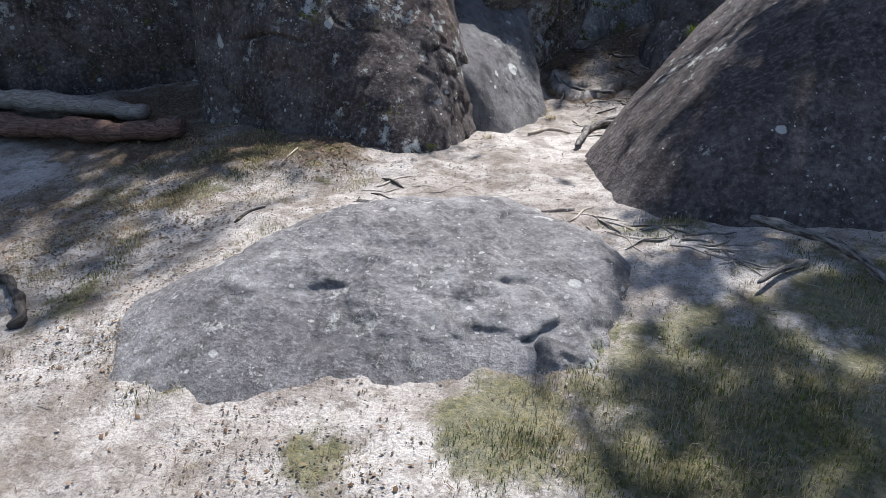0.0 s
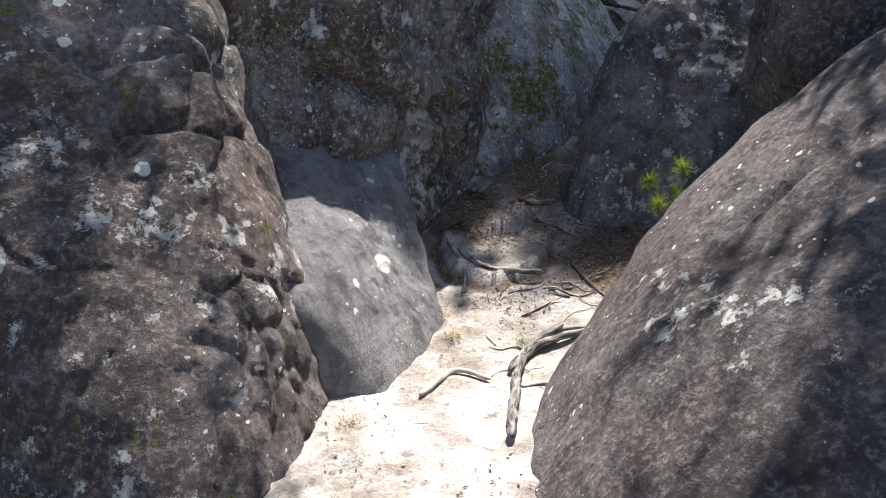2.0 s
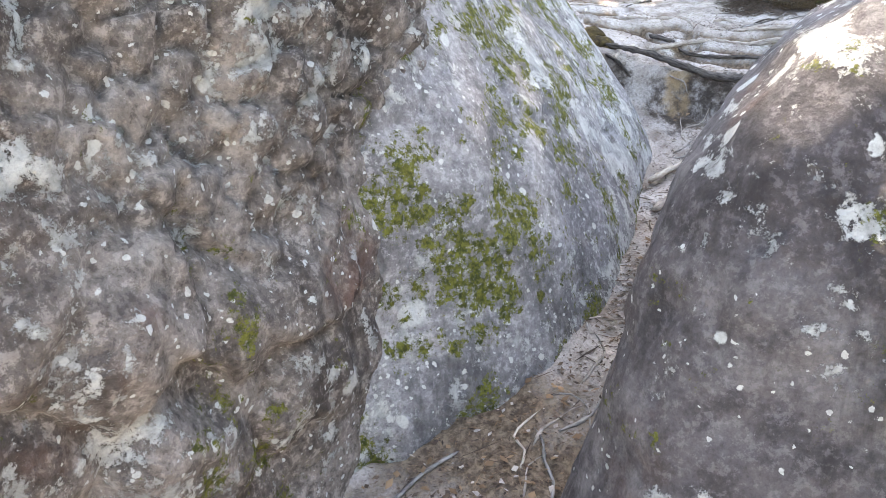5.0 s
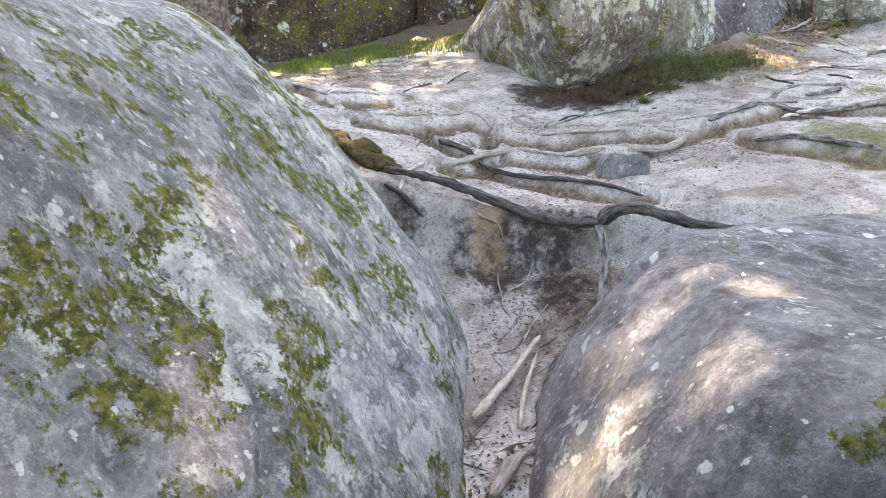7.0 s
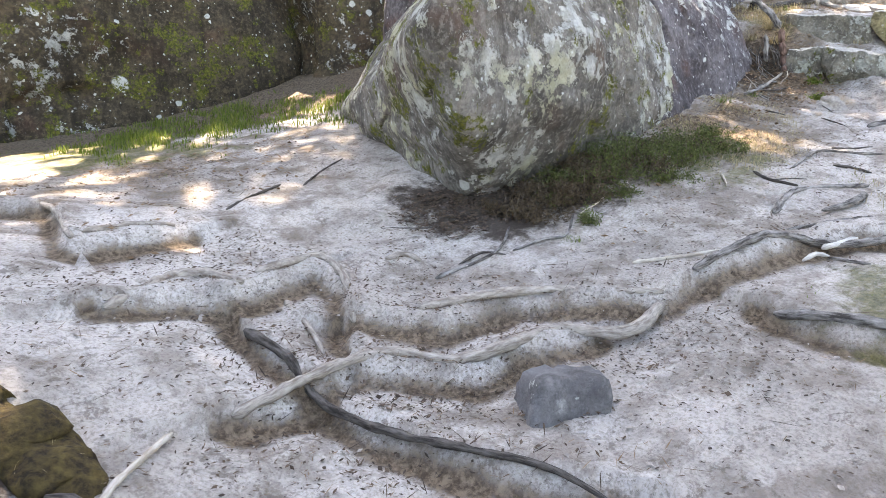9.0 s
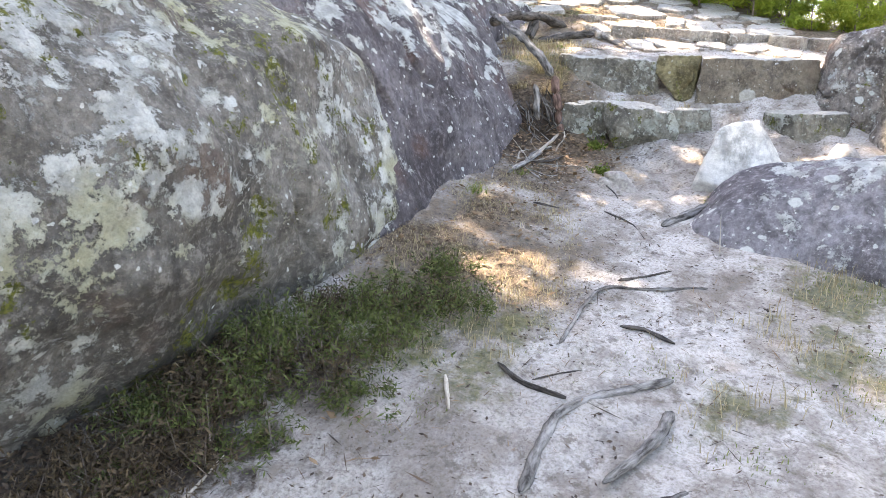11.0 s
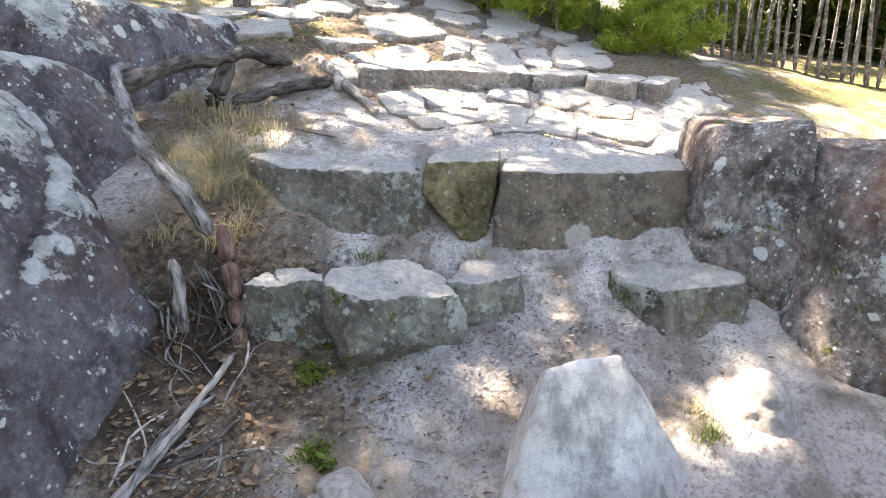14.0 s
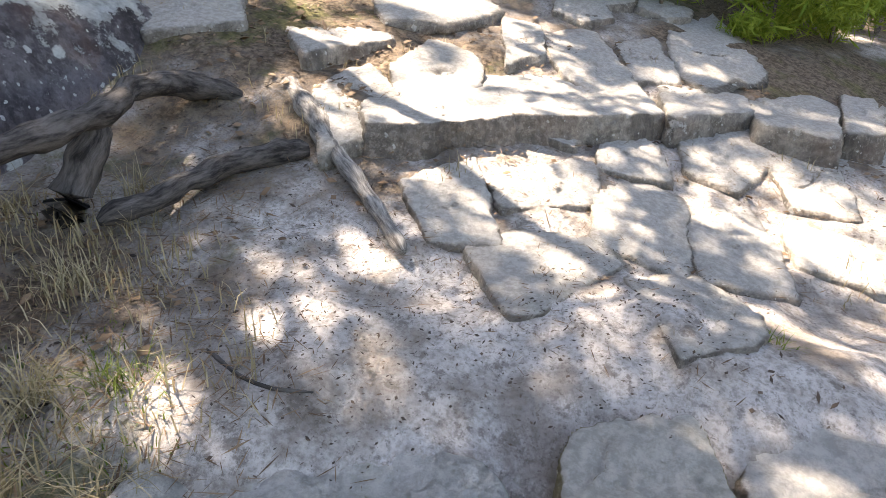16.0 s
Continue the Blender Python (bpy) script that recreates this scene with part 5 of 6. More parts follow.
blades("grass", TURF, 20000, .015, .045, .004, GRASS, "short green grass growing thinly on sand", seed=3)
blades("dry_grass", TURF + [(-1.9, 5.9, .8, .8)], 16000, .02, .07, .004, STRAW, "short straw-coloured grass on sand", 0.9, seed=4)
blades("grass", TURF, 9000, .012, .035, .004, GRASS, "sparse green grass on the sandy terrace", 1.3, box=(5, 10.5, 13, 15.5), seed=5)
blades("dry_grass", TURF + [(11.9, 14.5, .5, 1.), (12.4, 14.8, .5, .9)], 9000, .03, .12, .004, STRAW, "dry straw-coloured grass on the bank", 0.9, box=(8, 10.5, 15, 16.5), seed=6)
blades("grass", [(6.5, 17.6, 1.6, 1.), (7.5, 16.8, .9, 1.)], 6000, .03, .09, .009, GRASS, "bright green grass before the far rocks", box=(3, 15, 9, 19), seed=7)


def chips(name, where, n, size, mat, label, keep=0.4, box=(-4, 1.4, 15, 16), seed=11, thin=0.3, lift=0.006):
    """Small crumbs, needles or leaves lying on the ground."""
    g = np.random.default_rng(seed)
    x, y = g.uniform(box[0], box[2], n * 10), g.uniform(box[1], box[3], n * 10)
    dens = near(x, y, where) + 0.3 * fbm(np.stack([x * 1.7, y * 1.7, 0 * x + seed], 1), 2)
    ok = np.flatnonzero(dens > keep + 0.5 * g.random(len(x)))[:n]
    x, y = x[ok], y[ok]
    z = ground_z(x, y) + 0.003 + lift * g.random(len(x))
    a, s = g.uniform(0, 2 * np.pi, len(x)), size * g.uniform(0.4, 1.3, len(x))
    u = np.stack([np.cos(a), np.sin(a), g.normal(0, .25, len(x))], 1) * s[:, None]
    w = np.stack([-np.sin(a), np.cos(a), g.normal(0, .3, len(x))], 1) * (s * thin * g.uniform(.5, 1.3, len(x)))[:, None]
    b = np.stack([x, y, z + 0.002], 1)
    hump = np.array([[0, 0, 1.0]]) * (s * thin * 0.6)[:, None]
    v = np.stack([b - u, b - w, b + u, b + w, b + hump], 1).reshape(-1, 3)
    i = np.arange(len(x))[:, None] * 5
    faces = np.vstack([np.hstack([i + k, i + (k + 1) % 4, i + 4]) for k in range(4)])
    ob = new(name, tri_mesh(name, v, faces, mat))
    return tagged(ob, label, "litter", kind="stuff")


LEFT = [(-2.4, 4.6, 1.6, .9), (-1.6, 3.2, 1.2, .7), (-.6, 2.0, 1.0, .55), (-1.2, 5.4, .9, .9)]
blades("dry_grass", LEFT, 14000, .012, .04, .004, STRAW, "trampled dry grass on the clearing", 1.2, keep=.62, box=(-4, 1.2, .5, 6.4), seed=71)
blades("grass", LEFT, 7000, .012, .035, .004, GRASS, "scattered short green grass on the clearing", .8, keep=.85, box=(-4, 1.2, .5, 6.4), seed=72)
blades("dry_grass", [(9.1, 13.3, .7, 1.), (9.7, 13.4, .5, 1.), (10.1, 13.6, .4, .9), (8.7, 13.0, .5, .8)], 5000, .012, .04, .003, STRAW, "matted dry grass at the long boulder's foot", 1.7, keep=.5, box=(8, 12.4, 10.8, 14.2), seed=73)
EVERY = [(0, 4, 4, .5), (5.5, 12, 3, .62), (9.5, 12.5, 2.5, .6), (13, 13.5, 2, .35), (2.5, 8.5, 1.2, .9), (11.5, 13.2, 1, .7), (3.6, 10.2, 1, .9)]
chips("bark_litter", LITTER + EVERY, 42000, .011, CRUMB, "dark crumbs of bark and cones on the sand", thin=.45)
chips("needle_litter", LITTER + EVERY, 30000, .026, DEAD_LEAF, "brown pine needles and grass scraps on the ground", thin=.06, seed=12)
chips("leaf_litter", LITTER, 7000, .02, DEAD_LEAF, "small dead brown leaves on the ground", thin=.6, seed=13, lift=.015)
chips("needle_litter", [(13.3, 14.2, 1.2, .9), (14.2, 13.2, 1., .9), (13.2, 13.6, .8, .6)], 5000, .018, DEAD_LEAF, "brown pine needles gathered between the flagstones", thin=.07, box=(12, 12, 16, 16), seed=14, lift=.03)

chips("twig_litter", LITTER + EVERY, 2600, .06, CRUMB, "thin dark twigs scattered on the sand", thin=.045, seed=15, lift=.012)
chips("stone_litter", EVERY + [(11.6, 13.2, .8, .9), (3.2, 9.8, 1, 1.)], 3500, .012, CLOD, "small pale clods and pebbles on the sand", thin=.7, seed=16)


chips("leaf_litter", [(10.8, 13.95, .5, 1.), (11.2, 13.75, .4, 1.), (9.9, 13.4, .6, .6), (11.8, 13.5, .4, .6)], 700, .018, DEAD_LEAF, "curled brown leaves gathered below the bank", thin=.6, box=(8, 12, 13, 15), seed=51, lift=.015)
chips("bark_litter", [(12.8, 13.7, .6, 1.), (12.4, 14.2, .6, 1.), (13.3, 13.3, .7, .7), (12.2, 14.8, .6, 1.)], 3200, .0055, CRUMB, "dark crumbs of bark on the upper steps", thin=.5, box=(11.5, 12, 15, 15.6), seed=61, lift=.02)
chips("needle_litter", [(12.2, 14.7, .6, 1.), (12.7, 14.9, .5, 1.), (12.0, 14.3, .5, 1.)], 2500, .03, DEAD_LEAF, "dry needles and straw on the bank", thin=.06, box=(11.3, 13.6, 13.6, 15.6), seed=62, lift=.01)
chips("bark_litter", LEFT, 9000, .009, CRUMB, "dark bark crumbs scattered over the clearing", thin=.5, box=(-4, 1.2, .5, 6.4), seed=74)
chips("leaf_litter", LEFT, 1200, .014, DEAD_LEAF, "scattered dead leaves on the clearing", thin=.6, box=(-4, 1.2, .5, 6.4), seed=75, lift=.01)
ROUGH = [(11.7, 12.9, .5, 1.), (12.0, 12.5, .5, .9), (11.5, 13.2, .4, .9), (10.7, 13.7, .5, 1.), (11.1, 13.6, .3, 1.), (11.8, 13.7, .35, .8)]
chips("stone_litter", ROUGH, 700, .010, CLOD, "pale clods of trodden soil below the steps", thin=.75, box=(10, 12, 13, 14.2), seed=81)
chips("bark_litter", ROUGH, 1400, .008, CRUMB, "dark bark crumbs below the steps", thin=.5, box=(10, 12, 13, 14.2), seed=82)
chips("leaf_litter", [(10.7, 13.85, .4, 1.), (11.05, 13.75, .3, 1.), (10.9, 14.05, .3, 1.)], 260, .017, DEAD_LEAF, "brown oak leaves on the bank", thin=.55, box=(10, 13.2, 11.6, 14.4), seed=83, lift=.02)
TERRACE_LITTER = [(5.6, 12.6, 1.2, .8), (6.6, 12.2, 1.0, .7), (5.2, 13.6, .9, .8), (7.6, 12.4, .9, .6), (4.9, 11.3, .6, 1.)]
chips("bark_litter", TERRACE_LITTER, 5000, .010, CRUMB, "dark bark crumbs on the sandy terrace", thin=.5, box=(3.8, 10.6, 9, 15), seed=91)
chips("twig_litter", TERRACE_LITTER, 500, .045, CRUMB, "thin twigs scattered on the sandy terrace", thin=.05, box=(3.8, 10.6, 9, 15), seed=92, lift=.01)
CORRIDOR = [(2.2, 8.4, .8, 1.), (1.8, 7.5, .6, .7), (3.1, 9.6, .9, 1.), (4.0, 10.6, .7, .8), (1.35, 6.6, .5, .4)]
chips("bark_litter", CORRIDOR, 3500, .014, CRUMB, "dark bark crumbs lying thick between the boulders", thin=.5, box=(.8, 6, 5, 12), seed=31)
chips("twig_litter", CORRIDOR, 260, .09, CRUMB, "brown twigs scattered between the boulders", thin=.06, box=(.8, 6, 5, 12), seed=32, lift=.015)
chips("stone_litter", CORRIDOR, 250, .016, CLOD, "pale clods of sand between the boulders", thin=.7, box=(.8, 6, 5, 12), seed=33)


def tuft(x, y, n, tall, mat, label, spread=.06, bend=1.0, wide=.004, z=None, name="grass_tuft", cat="grass tuft", group="grass tufts"):
    """One tuft of long arching blades."""
    g = np.random.default_rng(int(x * 1000 + y * 77) & 65535)
    base = np.array([x, y, (on_ground(x, y) if z is None else z) - .005])
    verts, faces = [], []
    for _ in range(n):
        a, h, t = g.uniform(0, 2 * np.pi), tall * g.uniform(.45, 1.1), bend * g.uniform(.3, 1.35)
        o = g.normal(0, spread / 2, 2)
        out, side = np.array([math.cos(a), math.sin(a), 0]), np.array([-math.sin(a), math.cos(a), 0]) * wide / 2
        k = len(verts)
        for i, s in enumerate((0, .35, .7, 1)):
            p = np.array([o[0], o[1], 0]) + out * h * t * s ** 1.7 + np.array([0, 0, h * .8 * (s - 0.5 * t * s * s)])
            verts += [p - side * (1 - s * .9), p + side * (1 - s * .9)]
        for i in range(3):
            faces.append((k + 2 * i, k + 2 * i + 1, k + 2 * i + 3, k + 2 * i + 2))
    ob = new(name, mesh_of(name, verts, faces, mat))
    ob.location = base
    return tagged(ob, label, cat, group)


for x, y, n, tall, mat in [(11.62, 14.32, 150, .30, STRAW), (11.78, 14.42, 120, .26, STRAW), (11.55, 14.12, 110, .24, STRAW), (12.0, 14.55, 90, .2, STRAW), (11.9, 14.25, 60, .18, STRAW), (12.3, 14.75, 70, .16, STRAW),
                           (12.08, 14.38, 50, .14, GRASS), (12.45, 15.15, 80, .2, STRAW), (12.75, 14.95, 60, .18, STRAW), (11.75, 13.62, 70, .1, GRASS), (12.05, 13.22, 60, .12, STRAW), (12.2, 12.95, 50, .1, STRAW),
                           (11.55, 12.2, 80, .14, GRASS), (11.62, 12.25, 60, .12, STRAW), (12.55, 12.4, 50, .12, STRAW), (4.2, 12.72, 60, .09, STRAW), (4.36, 12.48, 60, .1, STRAW), (4.05, 13.1, 60, .08, DRY_HEATHER), (4.3, 12.6, 80, .09, DRY_HEATHER), (11.45, 14.15, 110, .2, STRAW), (11.35, 14.35, 90, .18, STRAW), (12.15, 13.35, 60, .09, STRAW), (11.95, 13.55, 60, .08, STRAW), (11.2, 14.15, 70, .14, DRY_HEATHER), (11.1, 13.98, 60, .1, DRY_HEATHER), (10.95, 14.12, 70, .12, DRY_HEATHER), (11.55, 13.9, 50, .09, STRAW), (10.95, 12.05, 40, .1, STRAW), (.95, 3.22, 110, .11, STRAW), (.78, 2.75, 50, .08, GRASS),
                           (1.12, 7.62, 90, .08, STRAW), (1.15, 7.35, 90, .07, STRAW), (1.08, 7.8, 70, .08, GRASS), (.45, 6.15, 60, .12, STRAW), (1.15, 7.05, 80, .12, STRAW), (1.3, 7.9, 60, .12, STRAW), (1.6, 6.9, 50, .1, GRASS), (9.75, 13.7, 60, .14, GRASS), (10.35, 13.75, 50, .12, GRASS), (12.9, 13.15, 30, .07, GRASS), (7.0, 12.9, 30, .08, GRASS)]:
    tuft(x, y, n, tall, mat, ("dry straw-coloured" if mat is STRAW else "withered brown" if mat is DRY_HEATHER else "green") + " grass tuft on sandy soil")


def shrub(x, y, r, h, n, mat, label, name="heather", cat="shrub", group="heather by the boulder", leaf=.011, wood_mat=None, seed=0):
    """A low bush: thin stems as one part, small leaves as another."""
    g = np.random.default_rng(seed + int(x * 100))
    root = new(name)
    root.location = (x, y, on_ground(x, y))
    tagged(root, label, cat, group)
    sv, sf, lv, lf = [], [], [], []
    for _ in range(n):
        a, lean_ = g.uniform(0, 2 * np.pi), g.uniform(0.1, 1)
        foot = np.array([g.normal(0, r * .4), g.normal(0, r * .4), -.01])
        top = foot + np.array([math.cos(a) * r * lean_ * .7, math.sin(a) * r * lean_ * .7, h * g.uniform(.5, 1.05) * (1 - .3 * lean_)])
        side = np.array([-math.sin(a), math.cos(a), 0]) * .0025
        k = len(sv)
        sv += [foot - side, foot + side, top + side * .4, top - side * .4]
        sf.append((k, k + 1, k + 2, k + 3))
        for s in g.uniform(.1, 1.05, 30):
            p = foot + (top - foot) * s + g.normal(0, .014, 3)
            u, w = g.normal(0, 1, 3), g.normal(0, 1, 3)
            u *= leaf / np.linalg.norm(u) * g.uniform(.7, 1.6)
            w *= leaf * .35 / np.linalg.norm(w)
            k = len(lv)
            lv += [p - u, p - w, p + u, p + w]
            lf.append((k, k + 1, k + 2, k + 3))
    tagged(part("brushwood", mesh_of("brushwood", sv, sf, wood_mat or BARK), root, "thin brown stems"), kind="stuff")
    tagged(part("foliage", mesh_of("foliage", lv, lf, mat), root), kind="stuff")
    return root


for x, y, r, h, n in [(7.5, 13.45, .16, .14, 60), (7.75, 13.3, .22, .2, 90), (8.0, 13.42, .26, .25, 130), (8.2, 13.15, .24, .19, 90), (8.45, 13.25, .26, .22, 120), (8.65, 13.05, .2, .15, 60), (7.62, 13.1, .16, .09, 35),
                      (7.3, 13.3, .12, .1, 25), (8.85, 13.3, .16, .12, 40), (7.95, 12.98, .16, .1, 40), (7.2, 12.95, .06, .09, 16)]:
    shrub(x, y, r * 1.2, h * .85, n, HEATHER, "low green heather bush at the boulder's foot")
for x, y, r, h, n in [(7.3, 13.35, .3, .16, 110), (7.62, 13.35, .25, .18, 90), (8.0, 13.2, .25, .14, 70), (8.6, 13.2, .22, .1, 50), (7.0, 13.4, .25, .12, 70), (7.42, 13.2, .24, .12, 60), (7.75, 13.55, .22, .16, 80), (7.1, 13.2, .2, .07, 40), (8.3, 13.4, .2, .12, 50)]:
    shrub(x, y, r, h, n, DRY_HEATHER, "brown withered heather at the boulder's foot", seed=3)
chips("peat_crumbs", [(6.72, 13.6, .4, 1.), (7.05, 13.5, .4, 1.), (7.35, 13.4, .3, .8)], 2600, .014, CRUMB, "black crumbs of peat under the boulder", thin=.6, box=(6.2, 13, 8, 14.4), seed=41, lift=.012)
for x, y, r, h in [(11.22, 13.62, .07, .07), (10.98, 13.45, .06, .06), (10.85, 12.6, .05, .04)]:
    shrub(x, y, r, h, 9, GRASS, "small green leafy seedling on the bank", "seedling", "plant", "seedlings", .02, seed=5)


def sprig(p, tall, n, mat, label, name="pine_seedling", fan=.12):
    """A young pine: thin stem, whorls of needles at the tips of its twigs."""
    g = np.random.default_rng(int(p[0] * 333))
    root = new(name)
    root.location = p
    tagged(root, label, "pine seedling")
    v, f = tube("stem", [(0, 0, 0), (.02, 0, tall * .5), (.0, .02, tall)], .006, .003, BARK, sides=6)
    part("stem", mesh_of("stem", v, f, BARK), root)
    tips = [(0.0, 0.02, tall), (0.01, 0, tall * .72)] + [(math.cos(a) * .24, math.sin(a) * .24, tall * z) for a, z in ((.3, .78), (2.2, .82), (3.6, .72), (5.2, .8), (1.2, .68), (4.4, .7))]
    for tip in tips:
        t = np.array(tip)
        if abs(t[0]) > .05:
            v, f = tube("twig", [(.01, 0, t[2] * .7), tuple(t * (.6, .6, .9)), tuple(t)], .004, .002, BARK, sides=5)
            part("twig", mesh_of("twig", v, f, BARK), root)
        nv, nf = [], []
        for _ in range(n):
            d = g.normal(0, 1, 3) + (0, 0, .35)
            d /= np.linalg.norm(d)
            o = t - (0, 0, g.uniform(0, .05))
            s = np.cross(d, (0.3, 0.5, 0.8)) * .0028
            k = len(nv)
            nv += [o - s, o + s, o + d * fan * g.uniform(.6, 1.1)]
            nf.append((k, k + 1, k + 2))
        part("needles", mesh_of("needles", nv, nf, mat, False), root)
    return root
sprig((2.78, 7.28, .08), .74, 130, BRIGHT_LEAF, "bright green pine seedling between boulders")


# ---- trees, bushes and fence ----
def crown_cards(g, centres, n, size, squash=.8, slim=.4, loose=.5):
    """Many small pointed sprays of foliage round the given places."""
    c = np.array(centres)
    pick = g.integers(0, len(c), n)
    p = c[pick, :3] + g.normal(0, 1, (n, 3)) * c[pick, 3:4] * (loose, loose, loose * squash)
    u, w = g.normal(0, 1, (n, 3)), g.normal(0, 1, (n, 3))
    s = size * g.uniform(.5, 1.4, n)
    u *= (s / np.linalg.norm(u, axis=1))[:, None]
    w *= (s * slim / np.linalg.norm(w, axis=1))[:, None]
    v = np.stack([p - u, p - w, p + u, p + w], 1).reshape(-1, 3)
    return v, np.arange(n * 4).reshape(-1, 4)


def tree(x, y, tall, first, reach, n, size, mat, label, name="pine_tree", seed=0, thick=.16, z=None, slim=.4, loose=.5):
    """A tapered trunk with limbs, and a ragged crown at their ends."""
    g = np.random.default_rng(seed)
    root = new(name)
    root.location = (x, y, (on_ground(x, y) if z is None else z) - .05)
    tagged(root, label, "tree")
    bend = g.normal(0, .02 * tall, 2)
    top = np.array([bend[0], bend[1], tall])
    v, f = tube("trunk", [(0, 0, 0), (bend[0] * .2, bend[1] * .2, tall * .3), (bend[0] * .6, bend[1] * .6, tall * .65), tuple(top)], thick, thick * .25, BARK, sides=12, step=.2, wob=.15)
    part("trunk", mesh_of("trunk", v, f, BARK), root)
    ends = [(top[0], top[1], tall, reach * .35)]
    m = max(6, int(tall * 1.3))
    for i in range(m):
        h = tall * (first + (1 - first) * (i + g.random()) / m)
        a = i * 2.4 + g.uniform(-.4, .4)
        r = reach * g.uniform(.55, 1.1) * (1.05 - .6 * ((h / tall - first) / (1 - first)) ** 2)
        s = np.array([bend[0] * h / tall, bend[1] * h / tall, h])
        e = s + (math.cos(a) * r, math.sin(a) * r, r * g.uniform(-.05, .35))
        v, f = tube("limb", [tuple(s), tuple((s + e) / 2 + (0, 0, .06 * r)), tuple(e)], thick * .28, thick * .08, BARK, sides=6, step=.25, wob=.1)
        part("limb", mesh_of("limb", v, f, BARK), root)
        for k in (.45, .75, 1.0):
            q = s + (e - s) * k
            ends.append((q[0] + g.normal(0, .1 * r), q[1] + g.normal(0, .1 * r), q[2] + .1 * r, r * .36))
    v, f = crown_cards(g, ends, n, size, .8, slim, loose)
    part("crown", tri_mesh("crown", v, f, mat), root)
    return root


# pines added over the boulders, mostly out of view, to dapple the light
shade = tree(12.2, 20.6, 15.5, .5, 2.9, 3900, .16, NEEDLE, "tall pine with an open crown, added to dapple the light", seed=1, loose=.3, z=5.2)
for x, y, rz, s in [(9.05, 21.7, 70, 1.3), (10.2, 18.9, 35, .95), (12.6, 18.9, 110, .9), (13.6, 17.2, 15, .7), (14.2, 16.0, 75, .47), (7.0, 20.2, 150, .95), (5.0, 20.6, 40, .95), (9.2, 19.4, 300, .9), (10.6, 20.8, 190, 1.3), (15.2, 22.5, 140, .95), (19.5, 20.5, 200, .8), (8.2, 21.7, 260, 1.25), (12.9, 24.5, 30, 1.35), (3.0, 21.6, 320, 1.2), (20.5, 22.0, 100, 1.05), (-.7, 13.7, 170, .9), (-3.2, 14.2, 220, 1.0), (-5.6, 13.0, 300, .95), (.4, 16.5, 120, 1.1), (7.6, 7.0, 80, .66), (.3, 10.3, 20, .42), (4.1, 8.0, 60, .45), (17.2, 17.6, 240, .65)]:
    c = copy_thing(shade, pose(x, y, 2.85 if y < 11 and x < 5 else 5.0 if 18.5 < y < 21.8 and x < 14 else on_ground(x, y) - .05, 0, 0, rz))
    c.scale = (s, s, s)

tree(3.9, 14.5, 11.0, .8, .8, 260, .17, NEEDLE, "mossy-barked pine standing on the terrace", seed=9, loose=.3, thick=.25)
# two more pines out of view, added to shade the clearing and brown boulder
tree(1.6, 14.8, 24.0, .6, 2.4, 1500, .18, NEEDLE, "very tall pine added to shade the clearing", seed=10, loose=.3)
tree(5.2, 7.6, 9.5, .55, 1.9, 4300, .15, NEEDLE, "dense pine added to shade the brown boulder", seed=8, thick=.12, z=2.85)

# young pines and bushes beyond the steps
for x, y, t, r, n, seed, mat in [(16.4, 13.9, 1.5, .7, 2600, 11, NEEDLE), (17.6, 13.2, 2.2, .9, 3200, 12, NEEDLE), (18.6, 14.6, 2.6, 1.0, 3200, 13, NEEDLE), (16.2, 15.2, 1.6, .8, 2600, 14, NEEDLE), (17.6, 16.4, 2.4, 1.0, 3000, 15, NEEDLE),
                                 (17.4, 14.2, 1.8, .8, 2600, 18, NEEDLE), (17.2, 15.4, 1.8, .8, 2600, 19, NEEDLE), (18.2, 12.0, 1.6, .8, 2400, 20, FOREST_LEAF), (19.5, 12.2, 3.2, 1.1, 3000, 16, FOREST_LEAF), (15.6, 17.2, 2.2, 1.0, 2600, 17, FOREST_LEAF)]:
    tree(x, y, t, .08, r, n * 3, .06, mat, "young bushy pine at the edge of the wood", "young_pine", seed, .03, slim=.12)
for x, y, t, r, seed in [(15.9, 13.75, .75, .42, 21), (16.1, 14.5, .7, .4, 22), (16.7, 13.5, .8, .5, 24), (17.1, 12.9, .9, .5, 25), (16.6, 14.2, .8, .5, 26), (16.5, 12.7, .6, .4, 27), (16.0, 13.1, .5, .35, 23), (17.0, 13.9, 1.0, .6, 30), (16.9, 14.8, 1.0, .6, 33)]:
    tree(x, y, t, .05, r, 4500, .05, BRIGHT_LEAF, "sunlit bright green young pine by the steps", "young_pine", seed, .015, slim=.12)

# trees of the wood behind
far_tree = tree(24, 15, 9, .2, 2.2, 6000, .16, FOREST_LEAF, "leafy tree in the wood behind the fence", "woodland_tree", 31, .12)
for i, (x, y) in enumerate([(23, 12), (25, 18), (27, 10), (22.5, 20), (28, 14), (21, 8.5), (26, 6), (30, 17), (24, 3.5), (20, 26), (31, 8), (2, 29), (10, 31), (-5, 27), (18, 30), (-8, 22), (29, 22), (-11, 12), (33, 1), (-10, 2), (12, -4), (5, -8), (-6, -7)]):
    copy_thing(far_tree, pose(x, y, on_ground(x, y) - .05, 0, 0, i * 77))

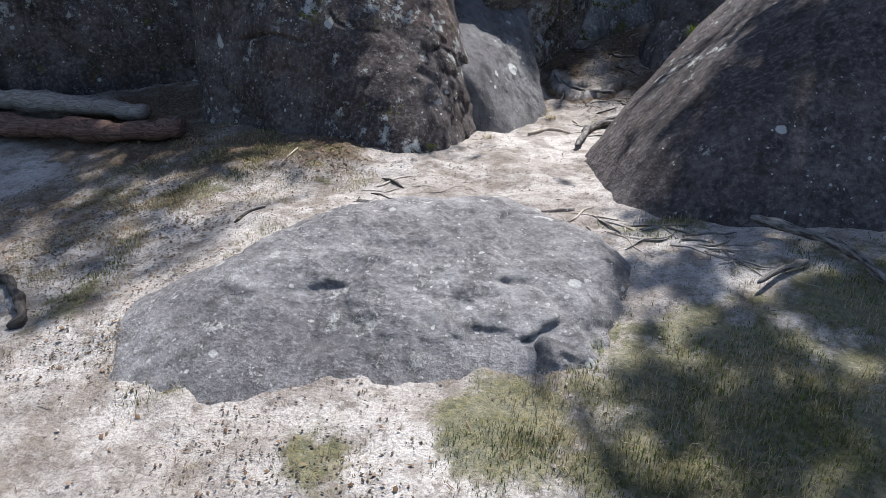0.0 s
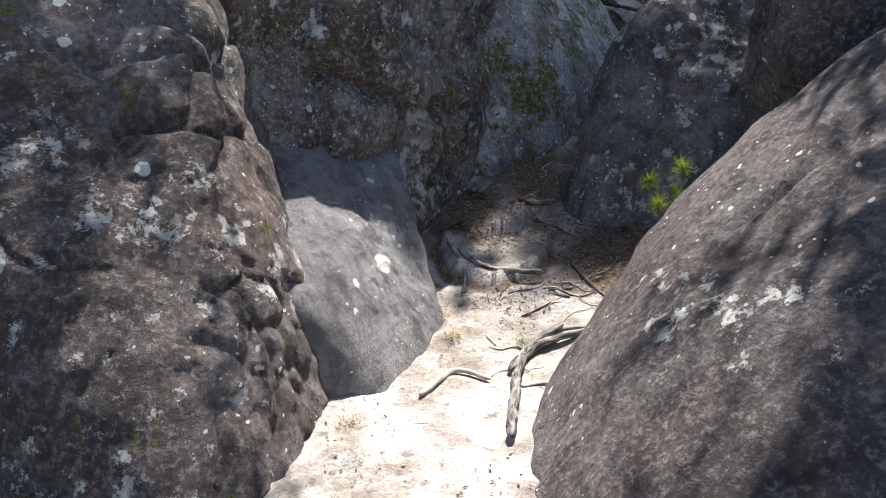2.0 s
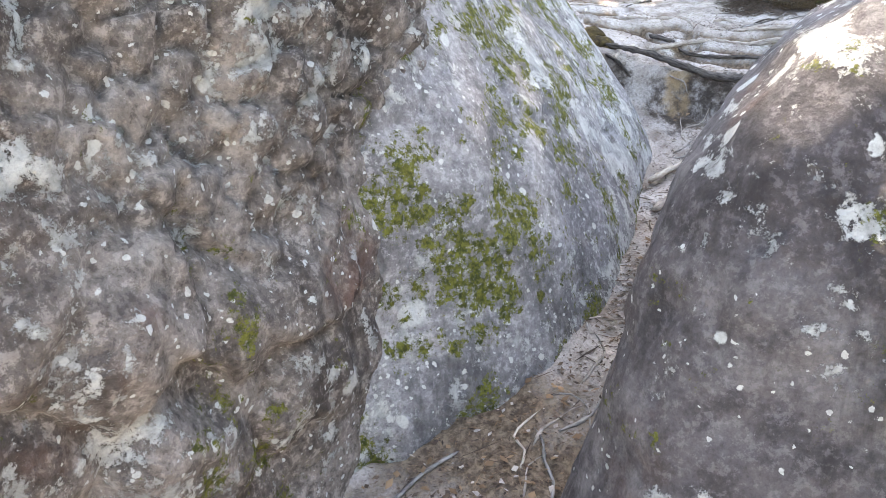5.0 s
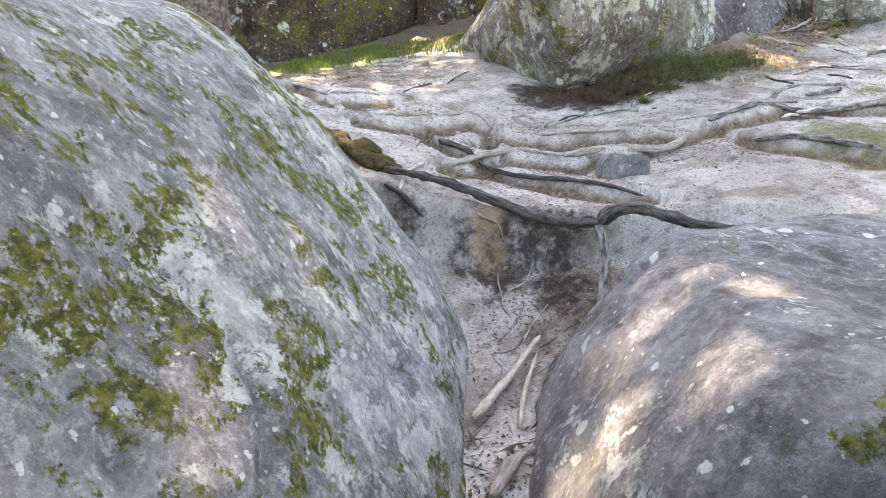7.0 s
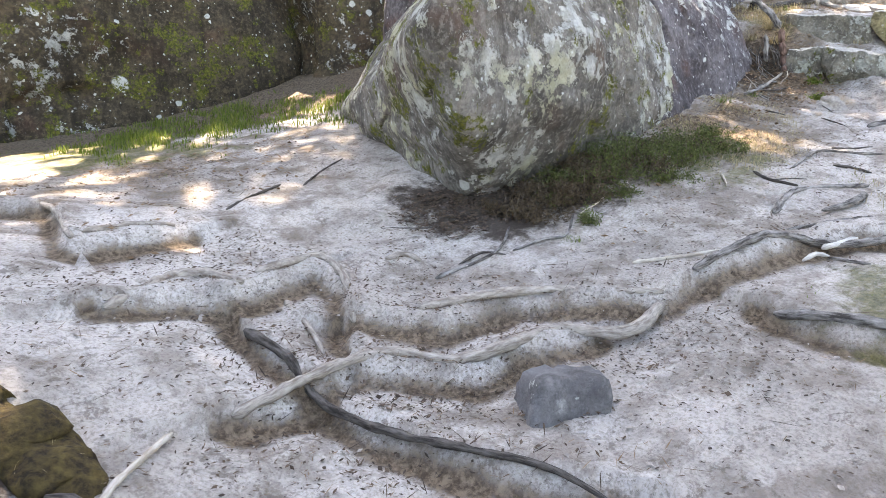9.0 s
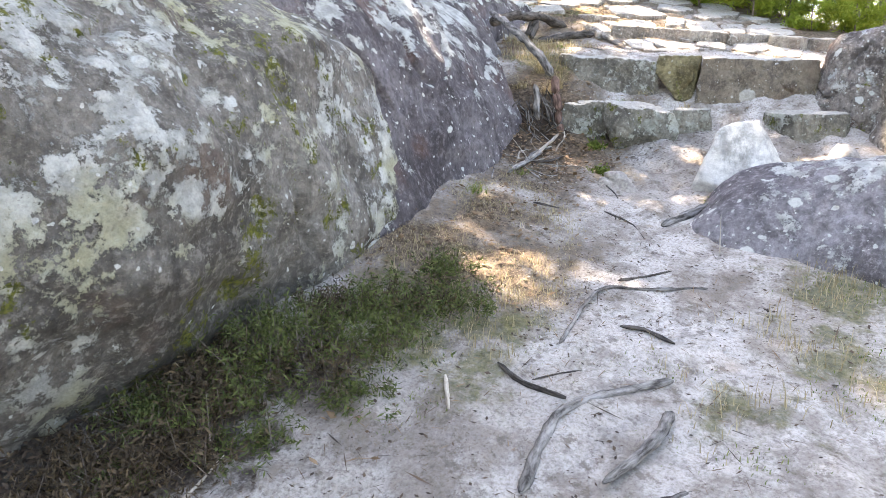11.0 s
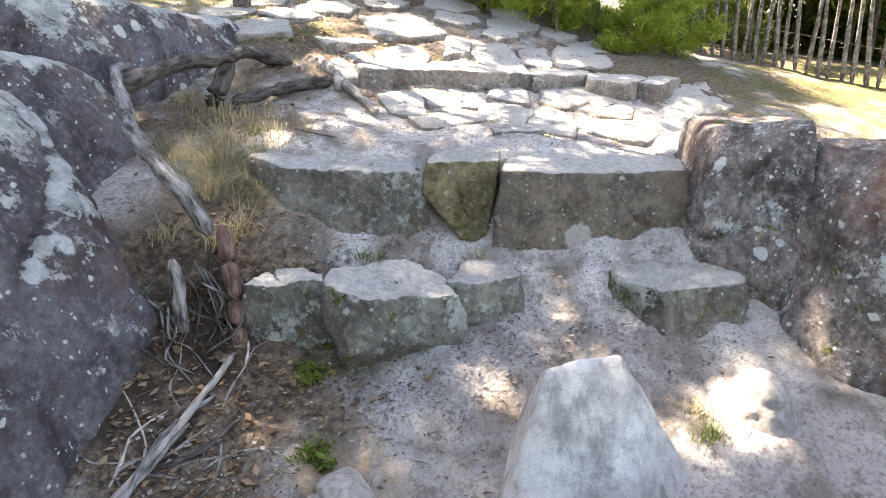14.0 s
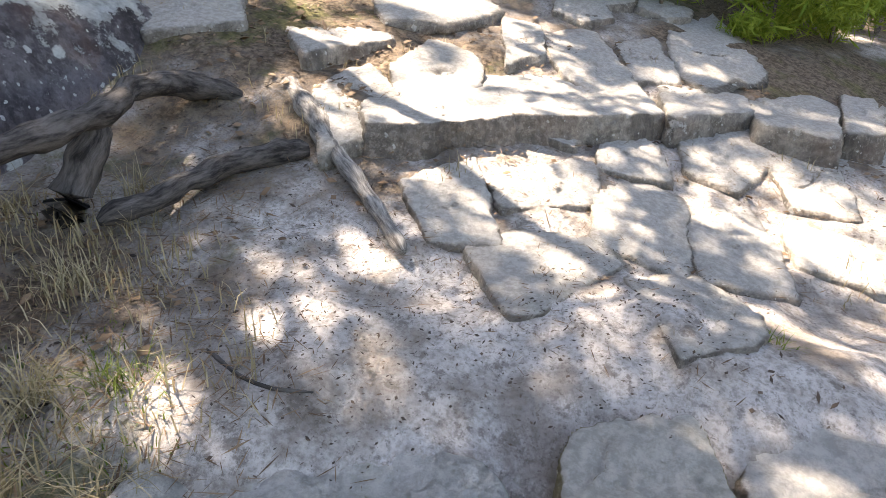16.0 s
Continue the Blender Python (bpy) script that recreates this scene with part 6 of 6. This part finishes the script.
for i, (x, y, s) in enumerate([(20.2, 12.0, .3), (20.8, 10.6, .34), (20.0, 9.2, .3), (21.5, 13.2, .4), (19.6, 7.8, .3), (22.0, 11.5, .42), (19.4, 14.0, .36), (20.6, 16.0, .42)]):
    c = copy_thing(far_tree, pose(x, y, on_ground(x, y) - .05, 0, 0, i * 57))
    c.scale = (s, s, s)

thicket = tree(21.0, 12.4, 3.4, .03, 1.5, 9000, .09, FOREST_LEAF, "dense green thicket behind the fence", "thicket", 41, .05)
for i, (x, y, s) in enumerate([(20.4, 10.4, 1.0), (20.0, 8.2, .9), (21.8, 14.8, 1.1), (19.6, 15.6, .8), (22.6, 11.0, 1.3), (22.4, 8.4, 1.2), (21.2, 6.2, 1.1), (20.4, 17.8, 1.0), (18.4, 18.6, .9), (16.6, 19.6, .9), (23.6, 16.5, 1.3), (25.0, 13.0, 1.5), (24.6, 9.4, 1.5)]):
    c = copy_thing(thicket, pose(x, y, on_ground(x, y) - .05, 0, 0, i * 63))
    c.scale = (s, s, s)

def fence(a, b, tall, gap):
    """Split chestnut stakes on two wires."""
    a, b = np.array(a), np.array(b)
    length = float(np.linalg.norm(b - a))
    root = new("paling_fence")
    root.location = (a[0], a[1], on_ground(*a))
    tagged(root, "rustic fence of split chestnut stakes on wire", "fence")
    g = np.random.default_rng(5)
    shapes = []
    for k in range(4):
        v, f = tube("stake", [(0, 0, -.06), (.01 * k - .015, 0, tall * .5), (0, .008 * k, tall)], .022 + .003 * k, .015, BARK, sides=7, step=.12, wob=.25, seed=k * 3.1)
        shapes.append(mesh_of("stake", v, f, FENCE_WOOD))
    way = (b - a) / length
    for i in range(int(length / gap)):
        p = a + way * (i * gap + g.uniform(-.02, .02))
        ob = part("stake", shapes[i % 4], root)
        ob.location = (p[0] - a[0], p[1] - a[1], on_ground(*p) - on_ground(*a))
        ob.rotation_euler = (g.normal(0, .04), g.normal(0, .04), g.uniform(0, 6))
    for h in (.35, .85):
        pts = [(way[0] * s, way[1] * s, on_ground(*(a + way * s)) - on_ground(*a) + h) for s in np.linspace(0, length, 8)]
        v, f = tube("wire", pts, .004, .004, FENCE_WOOD, sides=5, step=.3, wob=0)
        part("wire", mesh_of("wire", v, f, FENCE_WOOD), root, "rusty wire")
    return root


fence((17.6, 12.9), (16.6, 8.6), 1.15, .105)
